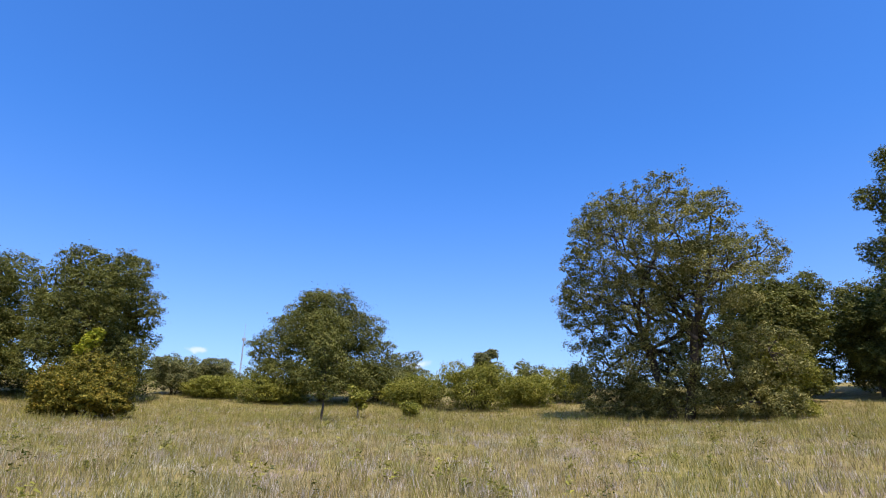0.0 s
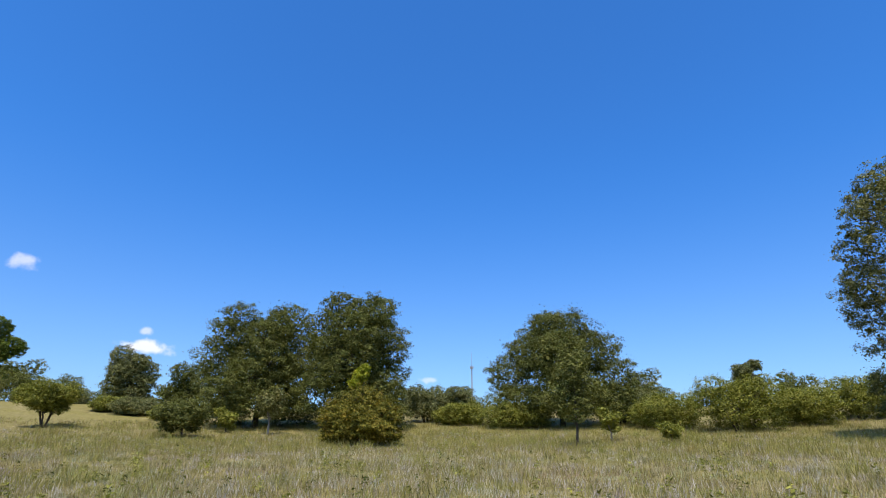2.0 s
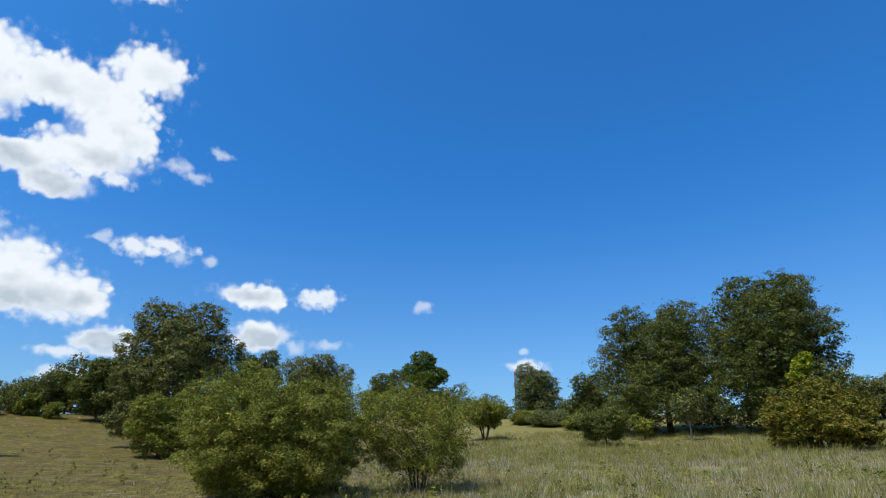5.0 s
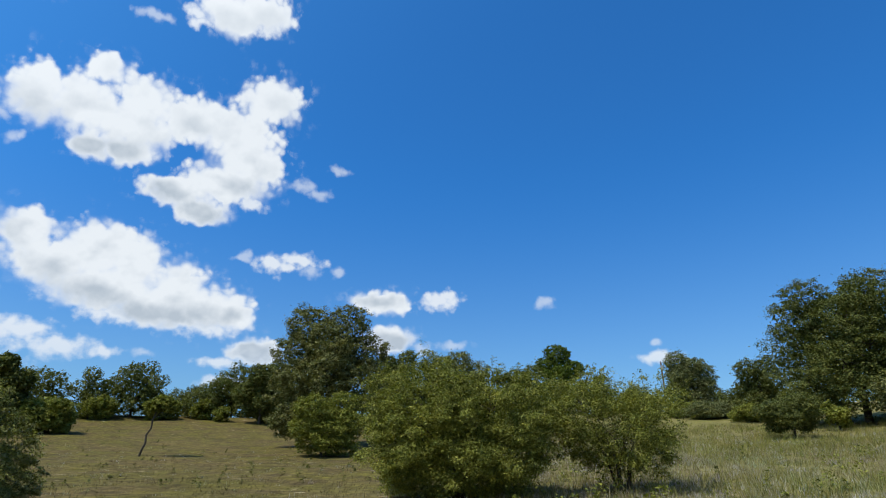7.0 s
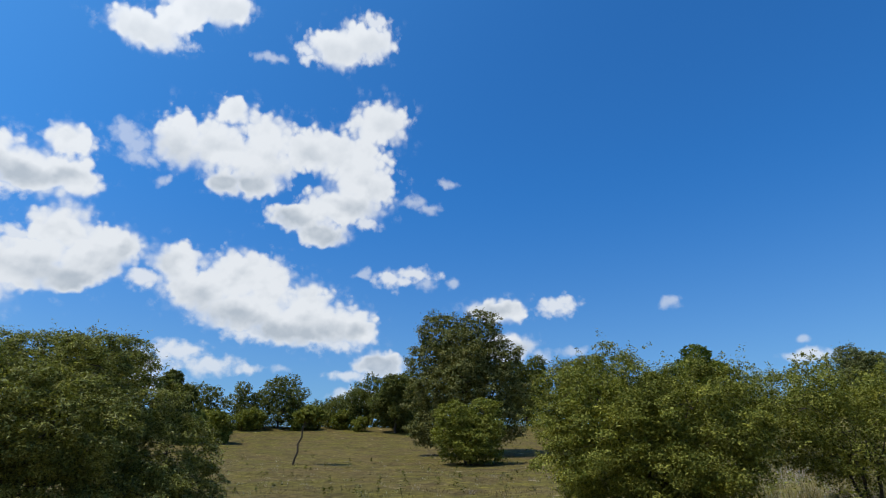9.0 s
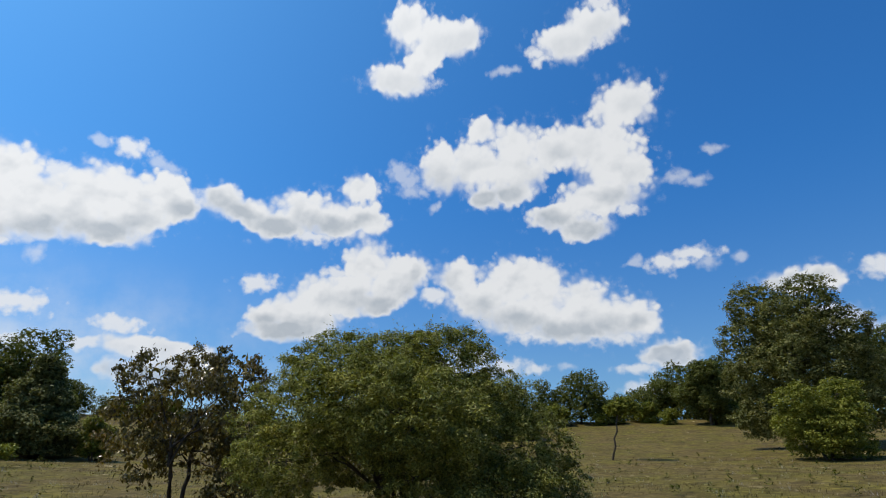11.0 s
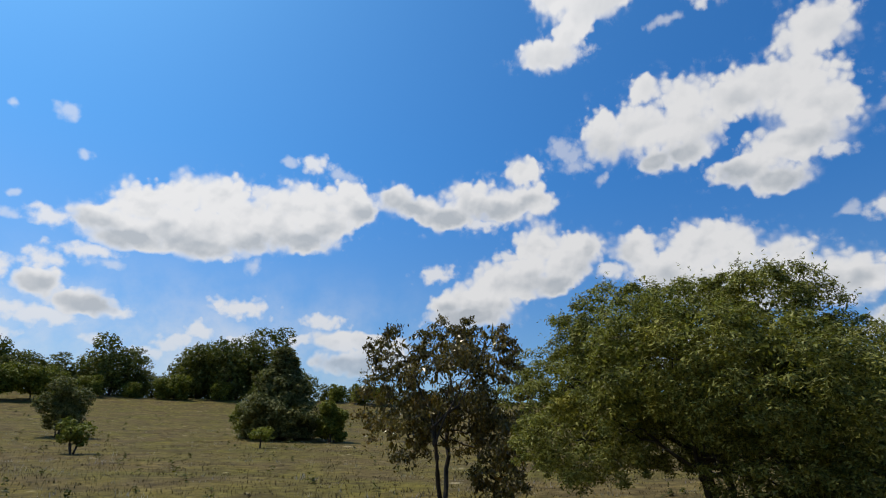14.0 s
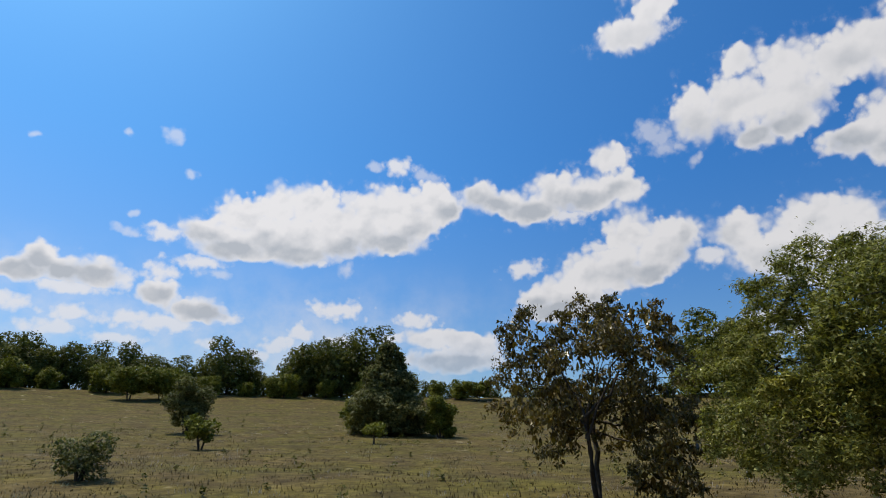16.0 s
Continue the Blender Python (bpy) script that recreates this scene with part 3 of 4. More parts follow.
    if category == "tree" and stems == 1 or group == "far wood":
        trunk_ = child("trunk", quick_mesh("trunk", *fitted(stems_ + (sum(boughs, []) if group == "far wood" else [])), bark, 4), root)
        grown = [trunk_]
    else:
        grown = [child("stem", quick_mesh("stem", *fitted([piece]), bark, 4), root) for piece in stems_]
    if group != "far wood":
        for i, bough in enumerate(boughs):
            child("bough", quick_mesh("bough", *fitted(bough), bark, 4), grown[i % len(grown)])
    v, f = leaf_arrays(rng, np.concatenate([cents, inside]), np.concatenate([outs, unit(rng.normal(0, 1, inside.shape))]),
                       np.concatenate([np.full(len(cents), size), np.full(len(inside), size * core_size)]), aspect, droop, sprays)
    child("crown", quick_mesh("crown", v, f, mat, 3 if sprays else 4), root)
    return root


def round_lobes(seed, n=9, low=0.12, flat=0.85, spread=0.55, r=(0.42, 0.58), top=0.84, foot=None):
    """Lobes spread evenly through an egg-shaped crown."""
    rng = np.random.default_rng(seed)
    out = [(0.0, 0.0, low + (top - low) * 0.5, 0.62, flat)]
    for i in range(n):
        v = low + (top - low) * (i + 0.5) / n
        k = math.sin(math.pi * (0.12 + 0.76 * (v - low) / (1 - low)))
        k = max(k, foot if foot is not None else (0.75 if low < 0.2 else 0.0)) if v < 0.5 else k
        a = i * 2.4 + rng.uniform(-0.4, 0.4)
        out.append((math.cos(a) * spread * k, math.sin(a) * spread * k, v, rng.uniform(*r) * (0.6 + 0.4 * k), flat))
    return out


# ---------------------------------------------------------------- land
def build_ground():
    rings = np.concatenate([np.linspace(0.6, 30, 60), np.linspace(30.8, 110, 100), np.geomspace(114, 3000, 40)])
    sides = 220
    ang = np.linspace(0, 2 * math.pi, sides, endpoint=False)
    X = -6.5 + rings[:, None] * np.cos(ang)
    Y = -2.25 + rings[:, None] * np.sin(ang)
    V = np.stack([X, Y, hollow(X, Y)], -1).reshape(-1, 3)
    V = np.concatenate([V, [[-6.5, -2.25, land(-6.5, -2.25)]]])
    i = np.arange(len(rings) - 1)[:, None] * sides
    j = np.arange(sides)[None]
    k = (j + 1) % sides
    F = np.stack([i + j, i + sides + j, i + sides + k, i + k], -1).reshape(-1, 4)
    me = bpy.data.meshes.new("ground")
    c = len(V) - 1
    me.from_pydata(V.tolist(), [], F.tolist() + [(int(a), int(b), c) for a, b in zip(j[0], k[0])])
    me.polygons.foreach_set("use_smooth", [True] * len(me.polygons))
    me.materials.append(GROUND)
    return tagged(new("ground", me), "dry meadow sloping up to the wood, tan and olive with bare sandy spots", "ground", kind="structure")


build_ground()


def grass(name, label, seed, tufts, blades, tall, width_, spread, mat, heading_from, heading_to, near, far, power, clear=5.0):
    rng = np.random.default_rng(seed)
    th = np.radians(rng.uniform(heading_from, heading_to, tufts))
    d = near + (far - near) * rng.uniform(0, 1, tufts) ** power
    x, y = -7 - np.sin(th) * d * 1.0, -2.5 + np.cos(th) * d
    k = np.clip((-13 * x - 4.5 * y) / (13 ** 2 + 4.5 ** 2), 0, 1)
    ok = np.hypot(x + 13 * k, y + 4.5 * k) > clear
    x, y = x[ok], y[ok]
    n = len(x)
    patch = 0.55 + 0.45 * np.sin(x * 0.9 + 2 * np.sin(y * 0.4)) * np.sin(y * 0.8 + 1.7 * np.sin(x * 0.33))
    hgt = tall * (0.45 + 0.75 * patch) * rng.uniform(0.7, 1.3, n)
    bx = np.repeat(x, blades) + rng.normal(0, spread, n * blades)
    by = np.repeat(y, blades) + rng.normal(0, spread, n * blades)
    bh = np.repeat(hgt, blades) * rng.uniform(0.45, 1.15, n * blades)
    base = np.stack([bx, by, hollow(bx, by) - 0.02], 1)
    a = rng.uniform(0, 2 * math.pi, n * blades)
    tip = base + np.stack([np.cos(a) * bh * 0.4, np.sin(a) * bh * 0.4, bh], 1) * rng.uniform(0.8, 1.0, (n * blades, 1))
    b = rng.uniform(0, 2 * math.pi, n * blades)
    w = (width_ * rng.uniform(0.6, 1.4, n * blades))[:, None] * np.stack([np.cos(b), np.sin(b), 0 * b], 1)
    v = np.stack([base - w, base + w, tip], 1).reshape(-1, 3)
    return tagged(new(name, quick_mesh(name, v, np.arange(len(v)).reshape(-1, 3), mat, 3)), label, "grass", kind="stuff")


grass("tall_grass", "tall dry grass, straw and olive, standing over the meadow", 3, 34000, 10, 0.3, 0.0095, 0.15, TALL, -65, 62, 7, 75, 1.25)
grass("meadow_grass", "short brownish meadow grass, grazed low", 4, 30000, 6, 0.1, 0.014, 0.14, SHORT, 58, 190, 7, 95, 1.25)

grass("green_tufts", "yellow-green tufts of rank grass among the dry blades", 6, 2600, 20, 0.5, 0.011, 0.2, GREEN, -65, 62, 13, 75, 0.9)
grass("rank_grass", "belt of tall rank grass under the trees", 10, 4600, 12, 0.66, 0.016, 0.3, GREEN, -55, 52, 34, 72, 0.8)
grass("dead_stalks", "bleached grey clumps of dead stalks among the grass", 7, 5000, 15, 0.31, 0.009, 0.12, DEAD, -65, 66, 7, 60, 1.3)
grass("path_grass", "short trodden grass, straw and olive", 9, 16000, 6, 0.09, 0.01, 0.16, SHORT, -180, 180, 0.2, 17, 0.75, 0.0)
grass("dead_wisps", "pale dead wisps in the short meadow", 8, 1500, 8, 0.16, 0.008, 0.12, DEAD, 64, 190, 7, 60, 1.4)

# ---------------------------------------------------------------- trees of the east and north side
make_tree("oak_tree", "very large spreading oak with dense olive-green leaves and bare inner boughs", 18.2, 44.56, 20.3, 16.9,
          [(-0.5, 0, 0.84, 0.25, 1.1), (-0.2, 0.1, 0.9, 0.18, 1.2), (0.1, 0, 0.9, 0.21, 1.2), (0.44, -0.1, 0.76, 0.24, 1.1),
           (0.74, 0.1, 0.6, 0.25, 1.0), (-0.8, 0.1, 0.64, 0.2, 1.0), (-0.35, -0.4, 0.68, 0.38, 0.9), (0.15, -0.45, 0.66, 0.38, 0.9), (-0.68, 0, 0.74, 0.2, 1.0), (-0.8, 0, 0.5, 0.2, 1.0),
           (0.0, 0.45, 0.62, 0.42, 0.9), (0.08, -0.1, 0.44, 0.34, 0.9), (0.3, 0.1, 0.56, 0.32, 0.9), (-0.35, 0.1, 0.5, 0.34, 0.9), (0.5, -0.35, 0.5, 0.4, 0.8), (-0.6, -0.2, 0.46, 0.36, 0.8), 
           (0.35, 0.0, 0.22, 0.42, 0.8), (0.72, 0.1, 0.24, 0.3, 0.8), (-0.6, 0.1, 0.22, 0.36, 0.8), (0.0, 0.3, 0.15, 0.5, 0.7), (-0.2, 0.0, 0.2, 0.4, 0.8),
           (-0.72, 0.0, 0.36, 0.27, 0.9), (-0.7, 0.1, 0.14, 0.29, 0.8), (-0.25, -0.15, 0.42, 0.4, 0.8),
           (-0.55, 0.2, 0.06, 0.34, 0.5), (0.1, 0.1, 0.06, 0.4, 0.5), (0.55, 0.1, 0.07, 0.36, 0.5), (-0.25, 0.4, 0.06, 0.4, 0.5), (0.25, 0.4, 0.07, 0.4, 0.5)],
          220000, 0.13, OLIVE, 11, stems=3, fork=0.35, trunk=0.45, twigs=6, shoots=90, spray=0.3, rough=0.16, core=0.06)
make_tree("thicket", "bright green thicket leaning on the great oak", 25.9, 44.4, 6.6, 5.2, round_lobes(15, 10, 0.06), 45000, 0.11, SHRUB, 16, category="bush", stems=4, fork=0.2)
make_tree("oak_tree", "broad dark green oak, crown down to the grass", -45.6, 53.8, 14.3, 13.0, round_lobes(21, 22, 0.05, 0.9, 0.6, (0.34, 0.46), 0.87, 0.95), 115000, 0.15, OAK, 22, shoots=90, spray=0.33, rough=0.14)
make_tree("oak_tree", "tall rounded dark green oak beside another", -34.2, 54.8, 15.0, 11.8, round_lobes(23, 22, 0.05, 0.9, 0.6, (0.34, 0.46), 0.87, 0.95), 115000, 0.15, OAK, 24, shoots=90, spray=0.33, rough=0.14)
make_tree("small_tree", "small dark green tree beside the broad oak", -61.0, 58.5, 7.4, 6.0, round_lobes(25, 9, 0.05), 16000, 0.17, OAK, 26)
make_tree("oak_tree", "wide dome-shaped oak with dark green leaves", -13.97, 67.47, 13.2, 16.4,
          [(0.05, 0, 0.72, 0.46, 0.62), (-0.3, 0.1, 0.6, 0.42, 0.7), (0.38, 0.1, 0.58, 0.42, 0.7), (-0.66, 0, 0.4, 0.34, 0.8), (0.68, 0, 0.36, 0.34, 0.8),
           (0, -0.45, 0.5, 0.45, 0.7), (0, 0.45, 0.5, 0.45, 0.7), (-0.5, -0.2, 0.18, 0.4, 0.6), (0.5, -0.2, 0.18, 0.4, 0.6), (0.05, -0.5, 0.2, 0.45, 0.6), (-0.12, 0.0, 0.8, 0.26, 0.7)],
          110000, 0.155, OAK, 28, shoots=170, spray=0.27, rough=0.14)
make_tree("cedar_tree", "very tall dark tree with feathery sprays", 46.0, 51.0, 25.0, 10.5,
          [(0, 0, 0.1 + 0.085 * i, 0.98 - 0.068 * i, 0.62) for i in range(10)] + [(-0.55, 0, 0.72, 0.3, 0.7), (-0.6, 0, 0.52, 0.35, 0.7), (-0.6, 0, 0.3, 0.4, 0.7)],
          80000, 0.17, OAK, 29, shoots=110, spray=0.3)
for i, (x, y, h, w) in enumerate([(33.5, 60.0, 13.5, 8.0), (41.0, 66.0, 14.5, 9.0), (49.0, 63.0, 13.0, 9.0), (36.0, 58.5, 12.0, 7.0), (44.0, 58.0, 10.5, 8.0)]):
    make_tree("oak_tree", "dark green tree at the edge of the wood", x, y, h, w, round_lobes(210 + i, 9), 32000, 0.21, OAK, 220 + i)
make_tree("sapling", "bright green sapling at the wood's edge", 40.5, 49.0, 2.6, 2.6, round_lobes(230, 5), 1800, 0.2, SHRUB, 231)
make_tree("turning_bush", "dense bush with leaves turning yellow-brown", -23.37, 37.99, 4.26, 5.9,
          [(-0.5, 0, 0.5, 0.42, 0.9), (0.5, 0, 0.5, 0.42, 0.9), (0, 0.2, 0.68, 0.5, 0.8), (-0.1, -0.4, 0.42, 0.45, 0.8), (0.2, -0.4, 0.3, 0.45, 0.7),
           (-0.45, 0, 0.2, 0.42, 0.6), (0.5, 0, 0.2, 0.42, 0.6), (0.1, 0.5, 0.4, 0.45, 0.8)], 36000, 0.125, GOLD, 41, category="bush", stems=3, fork=0.2, shoots=80, spray=0.32, rough=0.2, fringe=0.15)
make_tree("young_tree", "young tree with fresh lime-green leaves in a bush", -24.4, 39.2, 6.0, 1.6, [(0, 0, 0.84, 0.55, 1.2), (0.25, 0, 0.92, 0.4, 1.2), (-0.4, 0, 0.74, 0.5, 1)], 1500, 0.17, LIME, 42, fork=0.5)
make_tree("young_tree", "slender young tree with sparse olive leaves", -8.43, 41.45, 8.1, 3.4,
          [(0, 0, 0.3, 0.55, 1), (-0.3, 0.1, 0.42, 0.5, 1.1), (0.35, 0, 0.5, 0.5, 1.1), (0, -0.2, 0.62, 0.55, 1.2), (-0.1, 0.1, 0.76, 0.42, 1.3), (0, 0, 0.9, 0.24, 1.5)],
          8000, 0.12, OAK, 43, fork=0.3, trunk=0.075)
make_tree("sapling", "leafy sapling in the tall grass", -6.9, 48.5, 2.8, 1.9, round_lobes(44, 5, 0.3), 1200, 0.17, SHRUB, 45, bark=BARK_PALE)
make_tree("sapling", "low leafy sapling in the tall grass", -2.6, 47.0, 1.5, 1.8, round_lobes(46, 5, 0.3), 800, 0.16, SHRUB, 47)
for i, (x, y, h, w, m, txt) in enumerate([
        (-18.95, 65.08, 3.1, 8.3, SHRUB, "low rounded bright green thicket in grass"), (3.3, 60.0, 5.2, 8.6, SHRUB, "spreading green thicket with feathery top"),
        (9.2, 65.0, 3.6, 6.6, SHRUB, "low yellow-green thicket beside the oak"), (-3.2, 64.5, 3.6, 7.0, SHRUB, "low green thicket beside a taller one"),
        (-8.0, 72.0, 4.2, 7.0, HEDGE, "olive thicket at the back of the meadow"), (15.0, 70.0, 4.4, 6.5, SHRUB, "green thicket behind the great oak"),
        (-26.0, 66.0, 2.8, 6.0, SHRUB, "low green thicket behind the grass"),
        (-58.5, 54.0, 1.9, 5.0, SHRUB, "low green scrub along the rise"), (-66.5, 55.5, 2.3, 6.0, HEDGE, "grey-green scrub along the rise"), (-71.5, 56.0, 2.0, 5.0, SHRUB, "low yellow-green scrub along the rise"),
        (-84.0, 58.0, 2.6, 7.0, HEDGE, "grey-green scrub behind the meadow"), (-31.2, 68.0, 4.5, 5.6, HEDGE, "olive hedge tree at the back of the meadow"), (-27.9, 70.5, 4.4, 4.6, HEDGE, "rounded olive hedge tree behind thickets"), (4.5, 61.5, 6.4, 3.2, HEDGE, "thin feathery tree rising from a thicket")]):
    make_tree("thicket", txt, x, y, h, w, round_lobes(250 + i, 9, 0.15, 0.7), 22000, 0.125, m, 260 + i, category="bush", stems=3, fork=0.2, group="thickets at the back of the meadow")
make_tree("sapling", "pale-stemmed sapling under the oaks", -38.3, 46.6, 4.3, 2.8, round_lobes(50, 6, 0.4), 2200, 0.18, OLIVE, 51, bark=BARK_PALE)
make_tree("sapling", "small green sapling under the oaks", -43.5, 46.5, 2.5, 2.2, round_lobes(52, 5, 0.2), 1600, 0.18, SHRUB, 53)
make_tree("small_tree", "small spreading tree on several stems in the meadow", -58.82, 38.77, 4.5, 5.4, round_lobes(54, 8, 0.42, 0.7), 22000, 0.12, SHRUB, 55, stems=4, fork=0.35)
make_tree("small_tree", "small green tree standing in the tall grass", -41.82, 39.23, 3.3, 4.5, round_lobes(56, 7, 0.3, 0.8), 16000, 0.12, OAK, 57, fork=0.25)
make_tree("round_tree", "round-headed dark olive tree", -75.6, 61.6, 8.5, 6.9, round_lobes(58, 13, 0.05, 1.0, 0.5, (0.36, 0.5)), 40000, 0.16, HEDGE, 59)

# ---------------------------------------------------------------- oaks and bushes of the west meadow
make_tree("oak_tree", "oak with two peaks and a ragged crown, standing alone", -64.0, 7.45, 13.4, 10.9,
          [(-0.3, 0, 0.82, 0.4, 1.0), (0.3, 0, 0.84, 0.36, 1.1), (-0.5, 0, 0.62, 0.42, 0.9), (0.55, 0.1, 0.64, 0.42, 0.9), (0, -0.3, 0.66, 0.45, 0.9), (0.05, 0.4, 0.62, 0.5, 0.9),
           (-0.45, 0, 0.42, 0.48, 0.9), (0.5, 0, 0.42, 0.5, 0.9), (0, -0.4, 0.44, 0.5, 0.9), (-0.25, 0, 0.2, 0.5, 0.7), (0.45, -0.2, 0.2, 0.5, 0.7), (-0.62, 0, 0.16, 0.28, 0.8)],
          92000, 0.145, OLIVE, 61, fork=0.25, twigs=4, shoots=140, spray=0.28, rough=0.16)
make_tree("thicket", "green bush at the foot of the lone oak", -52.6, 5.7, 4.7, 5.0, round_lobes(62, 9, 0.1), 28000, 0.11, SHRUB, 63, category="bush", stems=3)
make_tree("oak_tree", "dark oak at the wood's edge", -96.0, 2.6, 9.0, 7.4, round_lobes(64, 9), 26000, 0.22, OAK, 65)
make_tree("oak_tree", "dark oak behind the lone oak", -105.6, 24.57, 12.0, 9.1, round_lobes(66, 9), 28000, 0.23, OAK, 67)
make_tree("oak_tree", "spreading grey-green oak behind bushes", -103.5, 35.2, 11.6, 12.0, round_lobes(68, 11, 0.14, 0.7), 34000, 0.24, OLIVE, 69)
make_tree("pine_tree", "tall pine with a dense rounded crown", -140.35, 78.23, 24.0, 13.8,
          [(0, 0, 0.86, 0.5, 0.8), (-0.35, 0, 0.74, 0.5, 0.7), (0.4, 0, 0.7, 0.55, 0.7), (0, -0.3, 0.62, 0.6, 0.7), (-0.5, 0, 0.5, 0.5, 0.6), (0.5, 0, 0.46, 0.5, 0.6), (0, 0, 0.35, 0.6, 0.6)],
          40000, 0.3, PINE, 71, fork=0.5, shoots=200, spray=0.16, rough=0.1)
make_tree("oak_tree", "dark ragged oak next to the pine", -134.0, 64.0, 17.0, 12.0, round_lobes(72, 9), 28000, 0.28, OAK, 73)
make_tree("young_tree", "thin leaning young tree with a small green crown", -53.85, -6.74, 4.15, 2.4,
          [(0.75, 0, 0.88, 0.62, 0.75), (0.35, 0.1, 0.82, 0.5, 0.7), (1.15, -0.1, 0.84, 0.5, 0.7)], 3600, 0.15, SHRUB, 75, fork=0.72, trunk=0.07, lean=(0.05, 0.55))
for i, (x, y, h, w, m, txt) in enumerate([
        (-36.3, -38.7, 6.05, 5.3, OLIVE, "dense cone-shaped dark green bush"), (-35.7, -41.8, 2.3, 2.1, SHRUB, "small green bush beside a larger one"),
        (-37.7, -35.1, 2.6, 2.0, SHRUB, "loose small green bush"), (-25.35, -45.0, 3.4, 2.95, OLIVE, "upright olive bush alone in the meadow")]):
    cone = [(0.25 * math.sin(k * 2.1) * (1 - k / 9), 0.25 * math.cos(k * 2.1) * (1 - k / 9), 0.1 + 0.095 * k, 0.78 - 0.07 * k, 0.75) for k in range(9)]
    make_tree("meadow_bush", txt, x, y, h, w, cone if h > 5 else round_lobes(290 + i, 8, 0.12, 0.8), 45000 if h > 5 else 12000, 0.14 if h > 5 else 0.1, m, 280 + i, category="bush", stems=3, fork=0.2, group="bushes in the meadow")
make_tree("sapling", "small sapling with flat green crown", -30.1, -31.5, 1.1, 1.2, round_lobes(77, 4, 0.4, 0.6), 700, 0.1, SHRUB, 78)
make_tree("sapling", "small vase-shaped green sapling", -21.9, -32.4, 1.5, 1.4, round_lobes(79, 5, 0.3), 1500, 0.1, SHRUB, 80, stems=3)
make_tree("meadow_bush", "low scrubby grey-green bush in the meadow", -16.0, -23.2, 1.15, 1.3, round_lobes(81, 6, 0.15), 3000, 0.055, HEDGE, 82, category="bush", stems=4, group="bushes in the meadow")
make_tree("small_tree", "twin umbrella-shaped small tree by the wood", -31.0, -84.0, 4.3, 5.0, round_lobes(83, 9, 0.25, 0.7), 8000, 0.2, SHRUB, 84, stems=2)
make_tree("small_tree", "umbrella-shaped small tree by the wood", -34.6, -84.6, 4.0, 4.8, round_lobes(85, 9, 0.25, 0.7), 8000, 0.2, SHRUB, 86, stems=2)
make_tree("small_tree", "low spreading tree far up the meadow", -74.0, -68.0, 2.9, 4.2, round_lobes(87, 6, 0.35, 0.6), 5000, 0.25, SHRUB, 88, stems=2)

# ---------------------------------------------------------------- the wood behind, in copies
wood_kinds = [make_tree("wood_tree", "dark green tree in the far wood", -57.0, -90.0, 9.2, 8.2, round_lobes(301, 9, 0.05), 5000, 0.32, FAR, 302, shoots=150, spray=0.26, group="far wood"),
              make_tree("wood_tree", "tall ragged tree in the far wood", -64.7, -84.0, 11.8, 9.0, round_lobes(303, 9, 0.06), 5000, 0.32, FAR, 304, shoots=150, spray=0.26, group="far wood"),
              make_tree("wood_tree", "broad low tree in the far wood", -46.2, -94.0, 8.8, 8.5, round_lobes(305, 8, 0.04, 0.75), 5000, 0.32, FAR, 306, shoots=150, spray=0.26, group="far wood"),
              make_tree("wood_tree", "light green young tree at the foot of the wood", -52.0, -86.0, 3.6, 3.8, round_lobes(307, 7, 0.1), 3600, 0.22, SHRUB, 308, group="far wood")]
wood_sizes = [9.2, 11.8, 8.8, 3.6]
rng_wood = np.random.default_rng(5)


def wood_tree(x, y, h, kind=None):
    k = int(rng_wood.integers(3)) if kind is None else kind
    s = h / wood_sizes[k]
    ob = copy_thing(wood_kinds[k], Matrix.Identity(4))
    ob.matrix_basis = Matrix.LocRotScale((x, y, land(x, y) - 0.1), Euler((0, 0, rng_wood.uniform(0, 6.28))), (s * rng_wood.uniform(0.9, 1.1), s * rng_wood.uniform(0.9, 1.1), s))
    return ob


def on_heading(a, d):
    return -10 - math.sin(radians(a)) * d, -4 + math.cos(radians(a)) * d


# a closed edge of wood to the south, thinner to the west and north
for a, d, h in [(113.4, 92, 12.0), (111, 96, 10), (103.7, 90, 6.6), (106, 91, 7.2), (97, 92, 8.2), (94.5, 91, 4.2), (100, 93, 6.5), (91.5, 93, 5), (87, 96, 7), (116, 95, 9), (95.5, 98, 6.5), (92.8, 98, 5), (90, 97, 6.5), (88.5, 100, 9), (85.5, 98, 8), (83, 100, 8)]:
    wood_tree(*on_heading(a, d), h)
for i in range(16):
    wood_tree(*on_heading(84 + i * 2.3 + rng_wood.uniform(-1, 1), rng_wood.uniform(88, 92)), rng_wood.uniform(1.8, 3.2), 3)
for a, d, h in [(46.5, 100, 4.2), (50, 98, 4.8), (53, 101, 5.2), (56, 97, 5.6), (59, 99, 5.0), (62, 98, 5.4), (65, 100, 5.8)]:
    wood_tree(*on_heading(a, d), h)
SKYLINE = [(126, 6.2), (134, 6.0), (138, 6.4), (141, 6.2), (143, 8.6), (147, 10.4), (151.4, 9.0), (153.5, 7.2), (155, 7.2), (158.7, 8.7), (161, 7.6), (163, 8.4), (168, 8.4), (171.3, 9.4), (174.4, 9.2), (180, 9.0), (190, 9.0)]
for i in range(50):
    a, d = 127 + i * 1.2 + rng_wood.uniform(-0.5, 0.5), rng_wood.uniform(96, 108)
    up = np.interp(a, [q[0] for q in SKYLINE], [q[1] for q in SKYLINE])
    wood_tree(*on_heading(a, d), max(2.5, d * math.tan(radians(up)) - 7.2) * rng_wood.uniform(0.72, 1.06))
